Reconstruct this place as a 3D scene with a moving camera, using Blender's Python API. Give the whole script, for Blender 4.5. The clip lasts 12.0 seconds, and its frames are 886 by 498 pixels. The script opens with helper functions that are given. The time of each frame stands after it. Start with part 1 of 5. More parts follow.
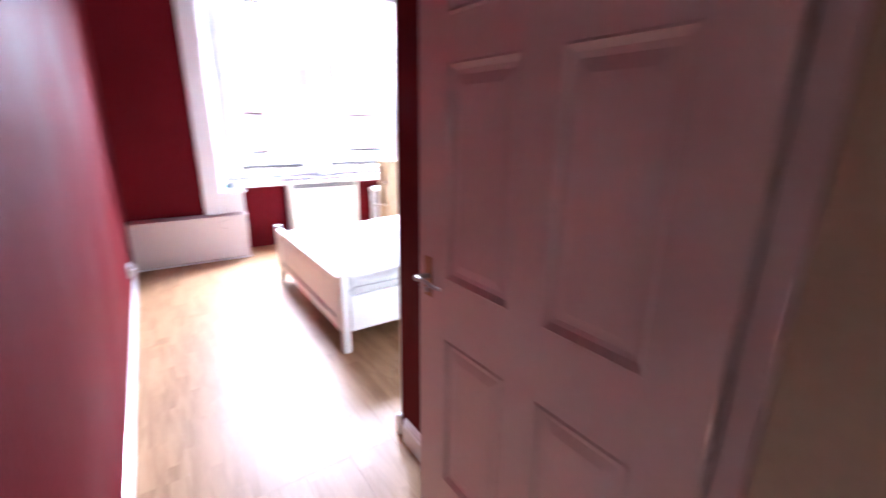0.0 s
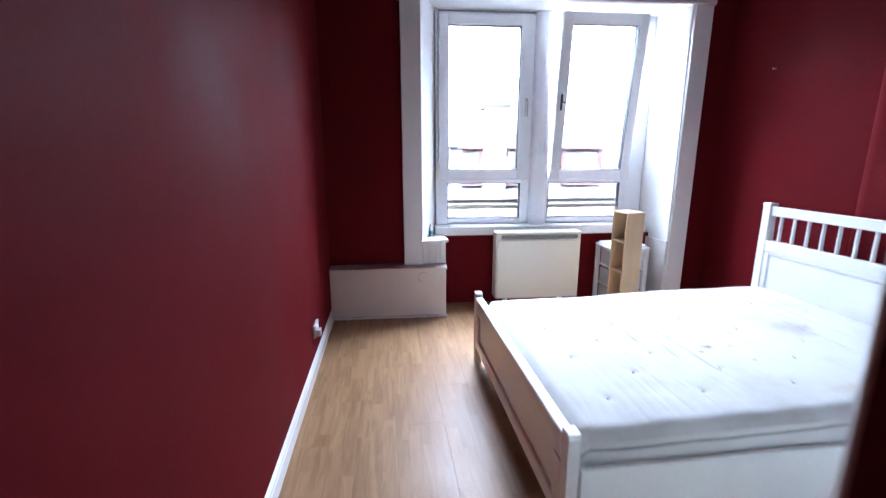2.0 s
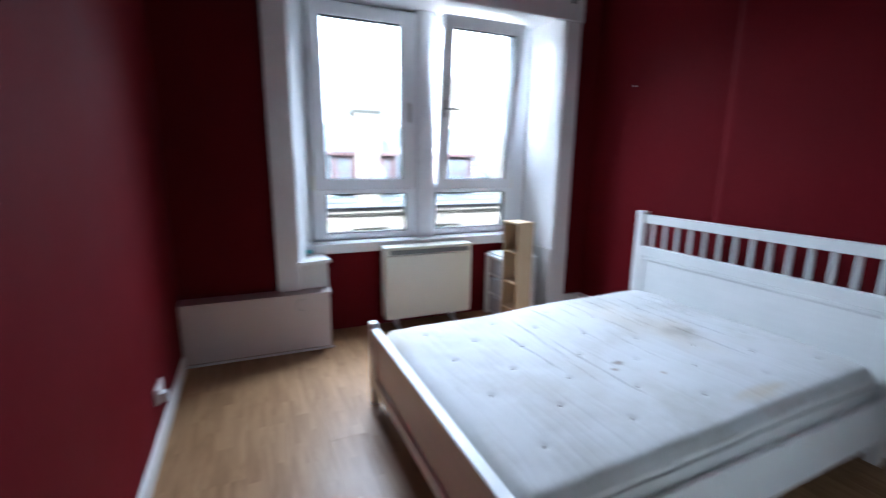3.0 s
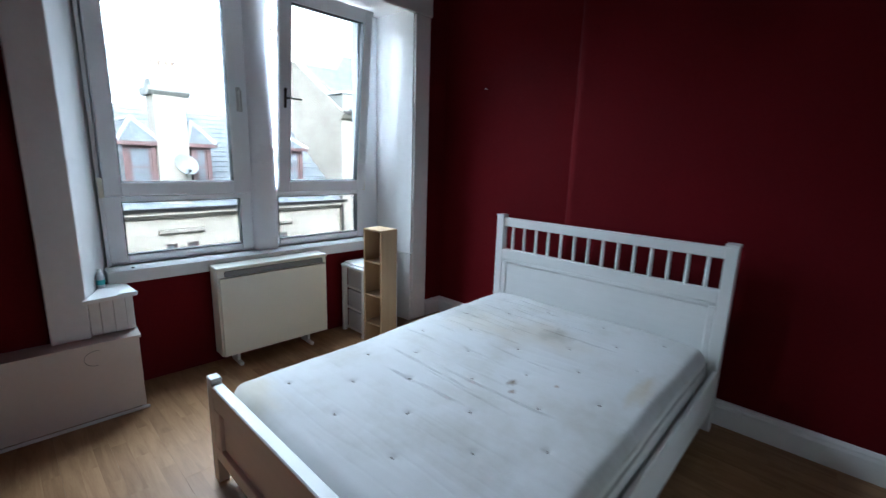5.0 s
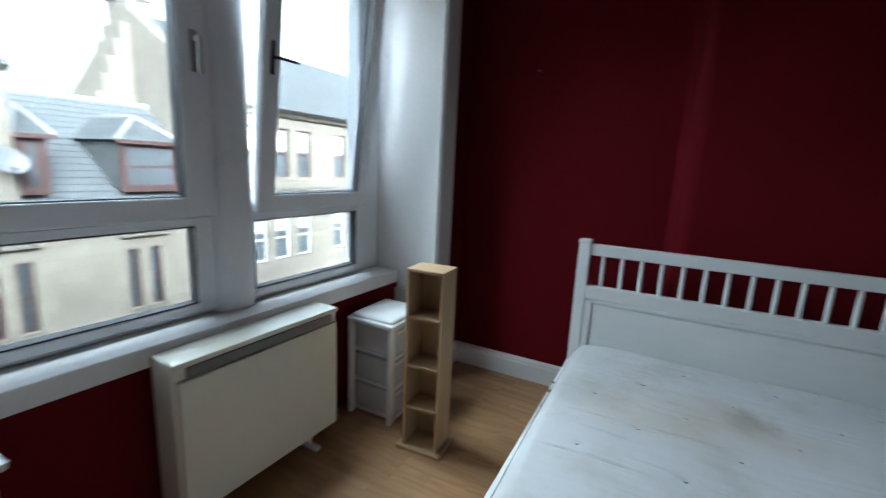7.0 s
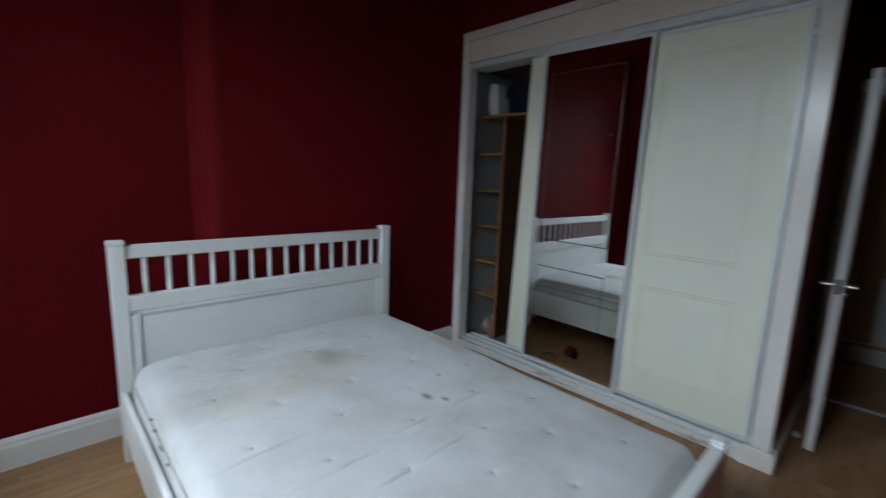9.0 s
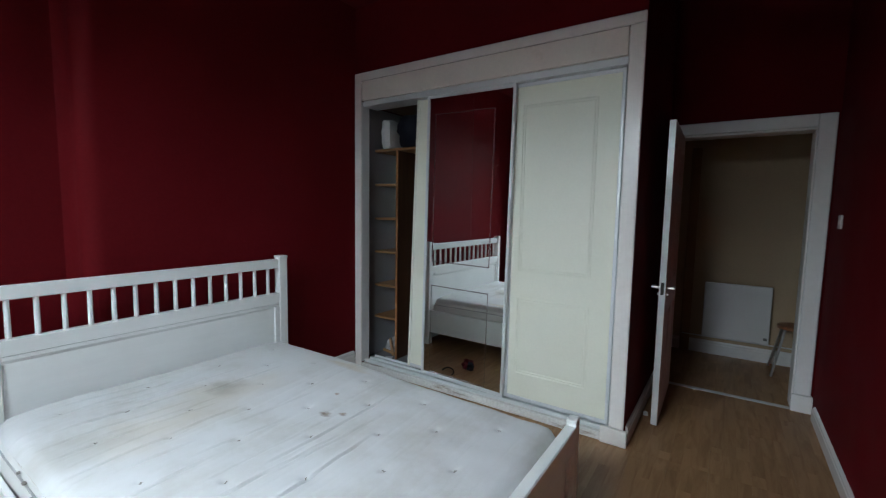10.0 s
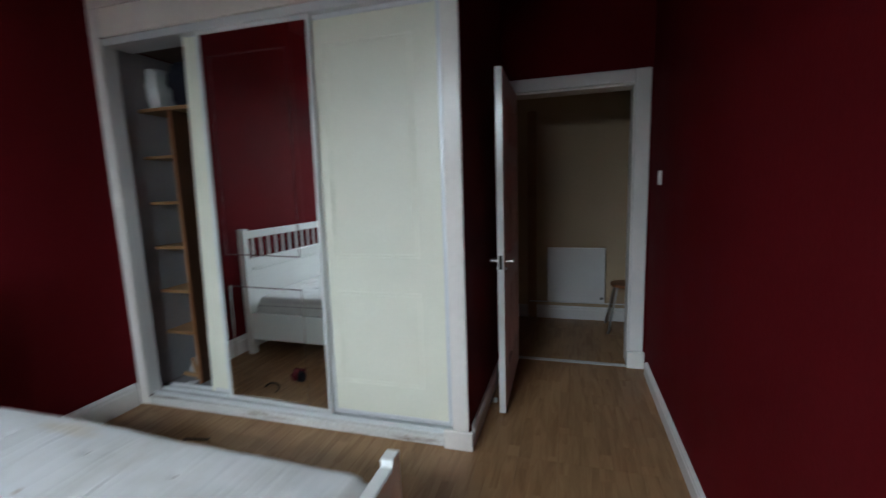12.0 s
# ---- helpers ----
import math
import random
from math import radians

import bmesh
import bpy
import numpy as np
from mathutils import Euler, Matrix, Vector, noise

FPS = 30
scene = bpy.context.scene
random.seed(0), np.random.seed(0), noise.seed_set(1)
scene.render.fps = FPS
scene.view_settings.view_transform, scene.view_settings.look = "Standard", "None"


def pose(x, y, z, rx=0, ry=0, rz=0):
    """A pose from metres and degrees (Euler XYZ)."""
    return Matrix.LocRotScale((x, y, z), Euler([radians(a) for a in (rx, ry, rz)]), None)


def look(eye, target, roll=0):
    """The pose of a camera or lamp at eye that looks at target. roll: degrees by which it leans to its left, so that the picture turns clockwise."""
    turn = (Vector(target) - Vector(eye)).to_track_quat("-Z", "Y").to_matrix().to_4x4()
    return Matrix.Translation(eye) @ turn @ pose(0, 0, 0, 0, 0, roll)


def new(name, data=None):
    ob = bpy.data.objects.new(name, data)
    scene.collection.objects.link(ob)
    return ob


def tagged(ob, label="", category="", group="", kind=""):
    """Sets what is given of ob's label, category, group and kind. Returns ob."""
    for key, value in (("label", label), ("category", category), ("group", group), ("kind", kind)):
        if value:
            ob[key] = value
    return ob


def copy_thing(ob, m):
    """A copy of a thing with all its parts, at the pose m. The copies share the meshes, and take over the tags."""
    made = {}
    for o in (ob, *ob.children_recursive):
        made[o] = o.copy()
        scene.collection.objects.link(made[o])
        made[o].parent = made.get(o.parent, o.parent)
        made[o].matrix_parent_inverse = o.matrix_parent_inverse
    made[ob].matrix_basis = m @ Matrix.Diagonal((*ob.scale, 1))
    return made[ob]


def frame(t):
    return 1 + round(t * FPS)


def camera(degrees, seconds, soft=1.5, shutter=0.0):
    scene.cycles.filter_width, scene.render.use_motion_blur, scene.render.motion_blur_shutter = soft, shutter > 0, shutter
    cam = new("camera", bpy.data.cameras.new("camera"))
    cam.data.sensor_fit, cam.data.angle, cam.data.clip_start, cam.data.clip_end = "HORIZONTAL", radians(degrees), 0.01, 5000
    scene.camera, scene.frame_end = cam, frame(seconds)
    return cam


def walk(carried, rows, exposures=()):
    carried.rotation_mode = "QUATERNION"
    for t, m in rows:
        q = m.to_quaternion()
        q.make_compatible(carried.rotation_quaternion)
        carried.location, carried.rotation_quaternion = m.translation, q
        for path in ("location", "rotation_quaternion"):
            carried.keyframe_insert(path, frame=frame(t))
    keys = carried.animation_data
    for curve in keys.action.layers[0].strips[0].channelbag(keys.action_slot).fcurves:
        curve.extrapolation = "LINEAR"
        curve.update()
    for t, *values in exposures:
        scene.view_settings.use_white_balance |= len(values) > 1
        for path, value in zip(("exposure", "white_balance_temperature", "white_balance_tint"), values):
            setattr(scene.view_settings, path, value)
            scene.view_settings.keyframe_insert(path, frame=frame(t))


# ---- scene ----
cam = camera(92.0, 12.0, soft=1.2, shutter=0.55)
PATH = [
    (0, (0.247, 0.359, 1.361), (1.328, 1.943, 0.794), 0.7),
    (0.5, (0.423, 0.548, 1.347), (0.824, 2.425, 0.782), 5.2),
    (1, (0.492, 0.807, 1.369), (0.502, 2.728, 0.814), 2.4),
    (1.5, (0.483, 1.134, 1.373), (0.618, 3.059, 0.85), 0.9),
    (2, (0.504, 1.441, 1.391), (0.756, 3.378, 0.965), 0.0),
    (2.5, (0.485, 1.676, 1.407), (0.768, 3.627, 1.074), 0.6),
    (3, (0.486, 1.825, 1.403), (1.298, 3.61, 1.009), 0.6),
    (3.5, (0.521, 1.893, 1.448), (1.851, 3.329, 1.039), -0.3),
    (3.7, (0.536, 1.913, 1.447), (1.995, 3.213, 1.018), -0.4),
    (5.3, (0.519, 2.394, 1.448), (1.913, 3.779, 1.072), 3.0),
    (5.5, (0.571, 2.53, 1.448), (1.914, 3.979, 1.138), 2.7),
    (6, (0.63, 2.919, 1.448), (1.891, 4.43, 1.09), 3.3),
    (6.5, (0.657, 3.323, 1.455), (2.121, 4.618, 1.031), 1.6),
    (6.7, (0.666, 3.491, 1.442), (2.233, 4.668, 1.039), 1.9),
    (8.3, (0.882, 4.252, 1.422), (2.689, 3.449, 1.123), 2.5),
    (8.5, (0.888, 4.291, 1.418), (2.615, 3.318, 1.153), 1.0),
    (9, (0.781, 4.362, 1.392), (2.199, 2.988, 1.073), 2.1),
    (9.5, (0.635, 4.443, 1.41), (1.841, 2.87, 1.144), 0.8),
    (10, (0.568, 4.463, 1.411), (1.677, 2.809, 1.225), 1.0),
    (10.5, (0.568, 4.454, 1.396), (1.651, 2.784, 1.204), 0.8),
    (11, (0.568, 4.43, 1.389), (1.618, 2.745, 1.15), 0.4),
    (11.5, (0.562, 4.204, 1.368), (1.371, 2.397, 1.082), 0.8),
    (12, (0.534, 3.805, 1.357), (1.1, 1.908, 1.073), -1.9),
]
EXPOSURES = [(0.0, 7.2, 5450, 25), (0.5, 6.55, 5300, 23), (1.0, 6.17, 5300, 19), (1.5, 5.9, 5250, 15), (2.5, 5.03, 5200, 11), (3.5, 4.42, 5200, 5), (5.5, 3.95, 5350, 2), (6.5, 3.68, 5400, -1), (8.5, 3.45, 5700, 2), (9.0, 3.68, 5700, 3), (10.5, 4.18, 5850, 3), (12.0, 4.25, 5850, 4)]
walk(cam, [(t, look(eye, target, roll)) for t, eye, target, roll in PATH], EXPOSURES)

# ---- world, sun, window light ----
world = bpy.data.worlds.new("overcast_sky")
scene.world = world
world.use_nodes = True
wn = world.node_tree.nodes
sky = wn.new("ShaderNodeTexSky")
sky.sky_type, sky.sun_disc = "NISHITA", False
sky.sun_elevation, sky.sun_rotation = radians(26), radians(205)
sky.air_density, sky.dust_density, sky.ozone_density = 1.0, 6.0, 1.0
wn["Background"].inputs["Strength"].default_value = 0.15
veil = wn.new("ShaderNodeHueSaturation")
veil.inputs["Saturation"].default_value = 0.22
world.node_tree.links.new(sky.outputs["Color"], veil.inputs["Color"])
# an overcast sky is brighter overhead than at the horizon
tcw, sepw, ramp_up = wn.new("ShaderNodeTexCoord"), wn.new("ShaderNodeSeparateXYZ"), wn.new("ShaderNodeMapRange")
cloud = wn.new("ShaderNodeVectorMath")
cloud.operation = "SCALE"
for name, value in (("From Min", 0.0), ("From Max", 1.0), ("To Min", 2.0), ("To Max", 3.2)):
    ramp_up.inputs[name].default_value = value
world.node_tree.links.new(tcw.outputs["Generated"], sepw.inputs[0])
world.node_tree.links.new(sepw.outputs["Z"], ramp_up.inputs["Value"])
world.node_tree.links.new(veil.outputs["Color"], cloud.inputs[0])
world.node_tree.links.new(ramp_up.outputs["Result"], cloud.inputs["Scale"])
world.node_tree.links.new(cloud.outputs[0], wn["Background"].inputs["Color"])

sun_data = bpy.data.lights.new("sun", "SUN")
sun_data.energy, sun_data.angle, sun_data.color = 0.2, radians(25), (1.0, 0.97, 0.93)
sun = new("sun", sun_data)
sun.matrix_world = look((-7.4, -5.4, 12), (3, 17, 0))


# skylight falling in through the window, as from the bright cloud above the roofs
sky_data = bpy.data.lights.new("window_daylight", "AREA")
sky_data.shape, sky_data.size, sky_data.size_y = "RECTANGLE", 2.0, 0.6
sky_data.energy, sky_data.color, sky_data.spread = 3.6, (0.92, 0.97, 1.0), radians(106)
window_daylight = new("window_daylight", sky_data)
SLOPE, SWING = radians(50), radians(3)
window_daylight.matrix_world = look((2.05, 5.98, 2.50), (2.05 - math.cos(SLOPE) * math.sin(SWING), 5.98 - math.cos(SLOPE) * math.cos(SWING), 2.50 - math.sin(SLOPE)))

# ---- materials ----
def node_mat(name):
    m = bpy.data.materials.new(name)
    m.use_nodes = True
    nt = m.node_tree
    return m, nt, nt.nodes["Principled BSDF"]


def link(nt, a, b):
    nt.links.new(a, b)


def noise_node(nt, scale, detail=3.0, stretch=None, rough=0.55):
    """Noise in the object's own metres, stretched where asked."""
    tc = nt.nodes.new("ShaderNodeTexCoord")
    n = nt.nodes.new("ShaderNodeTexNoise")
    n.inputs["Scale"].default_value, n.inputs["Detail"].default_value = scale, detail
    n.inputs["Roughness"].default_value = rough
    if stretch:
        mp = nt.nodes.new("ShaderNodeMapping")
        mp.inputs["Scale"].default_value = stretch
        link(nt, tc.outputs["Object"], mp.inputs["Vector"])
        link(nt, mp.outputs["Vector"], n.inputs["Vector"])
    else:
        link(nt, tc.outputs["Object"], n.inputs["Vector"])
    return n


def ramp(nt, fac, stops):
    r = nt.nodes.new("ShaderNodeValToRGB")
    el = r.color_ramp.elements
    while len(el) < len(stops):
        el.new(0.5)
    for e, (p, c) in zip(el, stops):
        e.position, e.color = p, (*c, 1.0)
    link(nt, fac, r.inputs["Fac"])
    return r


def mix(nt, fac, a, b, mode="MIX"):
    m = nt.nodes.new("ShaderNodeMix")
    m.data_type, m.blend_type = "RGBA", mode
    for value, socket in ((fac, m.inputs["Factor"]), (a, m.inputs["A"]), (b, m.inputs["B"])):
        if isinstance(value, (int, float)):
            socket.default_value = value
        elif isinstance(value, tuple):
            socket.default_value = (*value, 1.0)
        else:
            link(nt, value, socket)
    return m.outputs["Result"]


def bump(nt, b, height, strength, distance=0.002):
    n = nt.nodes.new("ShaderNodeBump")
    n.inputs["Strength"].default_value, n.inputs["Distance"].default_value = strength, distance
    link(nt, height, n.inputs["Height"])
    link(nt, n.outputs["Normal"], b.inputs["Normal"])


def shade(c, k):
    return tuple(min(1.0, v * k) for v in c)


def surface(name, col, rough=0.5, metal=0.0, vary=0.12, big=1.5, fine=60.0, relief=0.15, stretch=None, dirt=None, coat=0.0, spec=0.5):
    """A painted or plain surface: broad tone changes, fine grain, uneven gloss."""
    m, nt, b = node_mat(name)
    n1 = noise_node(nt, big, 4.0)
    n2 = noise_node(nt, fine, 3.0, stretch)
    c = ramp(nt, n1.outputs["Fac"], [(0.3, shade(col, 1 - vary)), (0.7, shade(col, 1 + vary))]).outputs["Color"]
    c = mix(nt, 0.35, c, ramp(nt, n2.outputs["Fac"], [(0.3, shade(col, 1 - vary)), (0.7, shade(col, 1 + vary))]).outputs["Color"])
    if dirt:
        n3 = noise_node(nt, 11.0, 8.0, None, 0.75)
        c = mix(nt, ramp(nt, n3.outputs["Fac"], [(0.60, (0, 0, 0)), (0.85, (0.55, 0.55, 0.55))]).outputs["Color"], c, dirt)
    link(nt, c, b.inputs["Base Color"])
    r = ramp(nt, n1.outputs["Fac"], [(0.3, (rough * 0.85,) * 3), (0.7, (min(1, rough * 1.15),) * 3)])
    link(nt, r.outputs["Color"], b.inputs["Roughness"])
    b.inputs["Metallic"].default_value = metal
    b.inputs["Coat Weight"].default_value = coat
    b.inputs["Specular IOR Level"].default_value = spec
    bump(nt, b, n2.outputs["Fac"], relief)
    return m


def wood(name, light, dark, rough=0.4, axis="z", scale=14.0):
    m, nt, b = node_mat(name)
    st = {"x": (0.08, 1, 1), "y": (1, 0.08, 1), "z": (1, 1, 0.08)}[axis]
    n = noise_node(nt, scale, 6.0, st, 0.6)
    f = noise_node(nt, scale * 9, 3.0, st)
    c = ramp(nt, n.outputs["Fac"], [(0.3, dark), (0.7, light)]).outputs["Color"]
    c = mix(nt, 0.25, c, ramp(nt, f.outputs["Fac"], [(0.35, dark), (0.65, light)]).outputs["Color"])
    link(nt, c, b.inputs["Base Color"])
    b.inputs["Roughness"].default_value = rough
    bump(nt, b, f.outputs["Fac"], 0.1, 0.001)
    return m


def laminate():
    """Three-strip oak laminate: strip tones, grain along y, satin gloss."""
    m, nt, b = node_mat("oak_laminate")
    tc = nt.nodes.new("ShaderNodeTexCoord")
    info = nt.nodes.new("ShaderNodeObjectInfo")
    sep = nt.nodes.new("ShaderNodeSeparateXYZ")
    link(nt, tc.outputs["Object"], sep.inputs["Vector"])

    def m2(op, a, v):
        k = nt.nodes.new("ShaderNodeMath")
        k.operation = op
        for i, w in enumerate((a, v)):
            if isinstance(w, (int, float)):
                k.inputs[i].default_value = w
            else:
                link(nt, w, k.inputs[i])
        return k.outputs[0]

    strip = m2("FLOOR", m2("DIVIDE", sep.outputs["X"], 0.0645), 0.0)
    shift = m2("MULTIPLY", m2("FRACT", m2("MULTIPLY", strip, 0.377), 0.0), 0.45)
    block = m2("FLOOR", m2("DIVIDE", m2("ADD", sep.outputs["Y"], shift), 0.43), 0.0)
    comb = nt.nodes.new("ShaderNodeCombineXYZ")
    link(nt, strip, comb.inputs["X"])
    link(nt, block, comb.inputs["Y"])
    link(nt, m2("MULTIPLY", info.outputs["Random"], 57.0), comb.inputs["Z"])
    white = nt.nodes.new("ShaderNodeTexWhiteNoise")
    link(nt, comb.outputs["Vector"], white.inputs["Vector"])
    off = nt.nodes.new("ShaderNodeVectorMath")
    off.operation = "ADD"
    scaled = nt.nodes.new("ShaderNodeVectorMath")
    scaled.operation = "MULTIPLY"
    scaled.inputs[1].default_value = (9.0, 1.0, 1.0)
    link(nt, tc.outputs["Object"], scaled.inputs[0])
    link(nt, scaled.outputs[0], off.inputs[0])
    sc2 = nt.nodes.new("ShaderNodeVectorMath")
    sc2.operation = "MULTIPLY"
    sc2.inputs[1].default_value = (7.0, 13.0, 5.0)
    link(nt, white.outputs["Color"], sc2.inputs[0])
    link(nt, sc2.outputs[0], off.inputs[1])
    g = nt.nodes.new("ShaderNodeTexNoise")
    g.inputs["Scale"].default_value, g.inputs["Detail"].default_value = 2.3, 6.0
    g.inputs["Distortion"].default_value = 0.9
    link(nt, off.outputs[0], g.inputs["Vector"])
    fine = nt.nodes.new("ShaderNodeTexNoise")
    fine.inputs["Scale"].default_value = 26.0
    link(nt, off.outputs[0], fine.inputs["Vector"])
    tone = ramp(nt, white.outputs["Value"], [(0.0, (0.350, 0.203, 0.100)), (0.5, (0.380, 0.224, 0.111)), (1.0, (0.412, 0.246, 0.124))]).outputs["Color"]
    c = mix(nt, 1.0, tone, ramp(nt, g.outputs["Fac"], [(0.32, (0.71, 0.65, 0.58)), (0.60, (1, 1, 1))]).outputs["Color"], "MULTIPLY")
    c = mix(nt, 0.3, c, ramp(nt, fine.outputs["Fac"], [(0.35, (0.78, 0.74, 0.7)), (0.6, (1, 1, 1))]).outputs["Color"], "MULTIPLY")
    link(nt, c, b.inputs["Base Color"])
    sc = noise_node(nt, 2.2, 5.0)
    link(nt, ramp(nt, sc.outputs["Fac"], [(0.3, (0.34, 0.34, 0.34)), (0.7, (0.50, 0.50, 0.50))]).outputs["Color"], b.inputs["Roughness"])
    b.inputs["Specular IOR Level"].default_value = 0.27
    bump(nt, b, fine.outputs["Fac"], 0.12, 0.0008)
    return m


def mattress_cloth():
    """White quilted ticking with faint body stains and a few brown spots."""
    m, nt, b = node_mat("mattress_ticking")
    tc = nt.nodes.new("ShaderNodeTexCoord")

    def spot(at, size, colour, strength, base):
        mp = nt.nodes.new("ShaderNodeMapping")
        mp.inputs["Location"].default_value = [-a / s for a, s in zip(at, size)]
        mp.inputs["Scale"].default_value = [1 / s for s in size]
        link(nt, tc.outputs["Object"], mp.inputs["Vector"])
        n = nt.nodes.new("ShaderNodeTexNoise")
        n.inputs["Scale"].default_value, n.inputs["Detail"].default_value = 1.6, 6.0
        link(nt, mp.outputs["Vector"], n.inputs["Vector"])
        ad = nt.nodes.new("ShaderNodeVectorMath")
        ad.operation = "MULTIPLY_ADD"
        ad.inputs[1].default_value = (1.1, 1.1, 0.0)
        link(nt, n.outputs["Color"], ad.inputs[0])
        off = nt.nodes.new("ShaderNodeVectorMath")
        off.operation = "SUBTRACT"
        off.inputs[1].default_value = (0.55, 0.55, 0.0)
        link(nt, mp.outputs["Vector"], off.inputs[0])
        link(nt, off.outputs[0], ad.inputs[2])
        ln = nt.nodes.new("ShaderNodeVectorMath")
        ln.operation = "LENGTH"
        link(nt, ad.outputs[0], ln.inputs[0])
        f = ramp(nt, ln.outputs["Value"], [(0.15, (strength,) * 3), (0.95, (0, 0, 0))])
        f.color_ramp.interpolation = "EASE"
        return mix(nt, f.outputs["Color"], base, colour)

    n1 = noise_node(nt, 2.4, 6.0, (1, 1, 0.2), 0.65)
    n2 = noise_node(nt, 420.0, 2.0)
    c = ramp(nt, n1.outputs["Fac"], [(0.32, (0.50, 0.485, 0.455)), (0.52, (0.61, 0.605, 0.60)), (0.75, (0.65, 0.65, 0.66))]).outputs["Color"]
    c = spot((0.47, 0.02, 0.1), (0.36, 0.44, 1), (0.51, 0.44, 0.34), 0.55, c)
    c = spot((0.53, -0.05, 0.1), (0.17, 0.14, 1), (0.28, 0.25, 0.20), 0.68, c)
    c = spot((0.35, 0.38, 0.1), (0.30, 0.28, 1), (0.57, 0.50, 0.39), 0.5, c)
    c = spot((0.42, 0.55, 0.1), (0.24, 0.22, 1), (0.40, 0.385, 0.35), 0.6, c)
    c = spot((-0.085, -0.165, 0.1), (0.050, 0.030, 1), (0.15, 0.095, 0.05), 0.9, c)
    c = spot((-0.15, -0.21, 0.1), (0.032, 0.022, 1), (0.20, 0.12, 0.07), 0.9, c)
    c = spot((0.02, -0.33, 0.1), (0.020, 0.016, 1), (0.26, 0.15, 0.08), 0.8, c)
    c = spot((0.25, -0.62, 0.1), (0.25, 0.06, 1), (0.50, 0.40, 0.26), 0.6, c)
    c = spot((-0.93, 0.58, 0.1), (0.14, 0.30, 1), (0.56, 0.47, 0.31), 0.55, c)
    link(nt, c, b.inputs["Base Color"])
    b.inputs["Roughness"].default_value = 0.85
    b.inputs["Sheen Weight"].default_value = 0.25
    bump(nt, b, n2.outputs["Fac"], 0.25, 0.001)
    return m


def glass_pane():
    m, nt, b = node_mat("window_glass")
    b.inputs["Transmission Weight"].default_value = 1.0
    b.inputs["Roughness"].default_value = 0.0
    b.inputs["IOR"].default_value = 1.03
    # grey base colour dims the bright view outside; the glass itself is clear
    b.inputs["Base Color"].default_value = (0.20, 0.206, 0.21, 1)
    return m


def stone(name, light, dark, sx, sz):
    """Coursed sandstone ashlar with joints and weathering."""
    m, nt, b = node_mat(name)
    tc = nt.nodes.new("ShaderNodeTexCoord")
    sep = nt.nodes.new("ShaderNodeSeparateXYZ")
    comb = nt.nodes.new("ShaderNodeCombineXYZ")
    link(nt, tc.outputs["Object"], sep.inputs[0])
    add = nt.nodes.new("ShaderNodeMath")
    link(nt, sep.outputs["X"], add.inputs[0])
    link(nt, sep.outputs["Y"], add.inputs[1])
    link(nt, add.outputs[0], comb.inputs["X"])
    link(nt, sep.outputs["Z"], comb.inputs["Y"])
    br = nt.nodes.new("ShaderNodeTexBrick")
    br.inputs["Scale"].default_value = 1.0
    br.inputs["Brick Width"].default_value, br.inputs["Row Height"].default_value = sx, sz
    br.inputs["Mortar Size"].default_value = 0.008
    br.inputs["Color1"].default_value, br.inputs["Color2"].default_value = (*light, 1), (*dark, 1)
    br.inputs["Mortar"].default_value = (*shade(dark, 0.80), 1)
    link(nt, comb.outputs[0], br.inputs["Vector"])
    n = noise_node(nt, 1.1, 8.0, None, 0.7)
    c = mix(nt, 0.45, br.outputs["Color"], ramp(nt, n.outputs["Fac"], [(0.3, (0.55, 0.52, 0.48)), (0.6, (1, 1, 1))]).outputs["Color"], "MULTIPLY")
    link(nt, c, b.inputs["Base Color"])
    b.inputs["Roughness"].default_value = 0.9
    bump(nt, b, br.outputs["Fac"], 0.5, -0.01)
    return m


RED = surface("dark_red_wall_paint", (0.116, 0.0062, 0.0094), 0.66, 0, 0.14, 1.3, 55.0, 0.40, None, None, 0.0, 0.045)
WHITE = surface("white_gloss_paint", (0.82, 0.81, 0.795), 0.19, 0, 0.05, 2.0, 35.0, 0.08, None, (0.66, 0.63, 0.58))
OLDWHITE = surface("worn_white_paint", (0.78, 0.755, 0.72), 0.40, 0, 0.08, 3.0, 45.0, 0.2, None, (0.42, 0.36, 0.29))
CLOSETWHITE = surface("aged_white_gloss", (0.82, 0.775, 0.73), 0.24, 0, 0.06, 2.0, 35.0, 0.1, None, (0.60, 0.54, 0.46))
PELMET = surface("yellowed_pelmet_paint", (0.80, 0.725, 0.655), 0.34, 0, 0.07, 2.5, 45.0, 0.15, None, (0.55, 0.46, 0.38))
GLOSSPANEL = surface("high_gloss_panel", (0.80, 0.80, 0.80), 0.085, 0, 0.03, 1.5, 12.0, 0.05)
UPVC = surface("white_upvc", (0.86, 0.875, 0.90), 0.30, 0, 0.03, 2.0, 80.0, 0.05)
BEDWHITE = surface("white_stained_pine", (0.82, 0.825, 0.81), 0.38, 0, 0.05, 3.0, 40.0, 0.12, (1, 0.1, 1))
# white door; the red walls' bounced light is mixed into this pink
LEAFPAINT = surface("bounce_tinted_door_paint", (0.63, 0.45, 0.41), 0.5, 0, 0.05, 2.0, 50.0, 0.15)
CREAM = surface("cream_enamel", (0.80, 0.775, 0.66), 0.34, 0, 0.03, 2.0, 70.0, 0.06)
IVORY = surface("ivory_door_foil", (0.80, 0.79, 0.665), 0.42, 0, 0.04, 1.6, 60.0, 0.08)
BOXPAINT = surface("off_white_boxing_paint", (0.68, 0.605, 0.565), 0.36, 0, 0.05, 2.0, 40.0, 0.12)
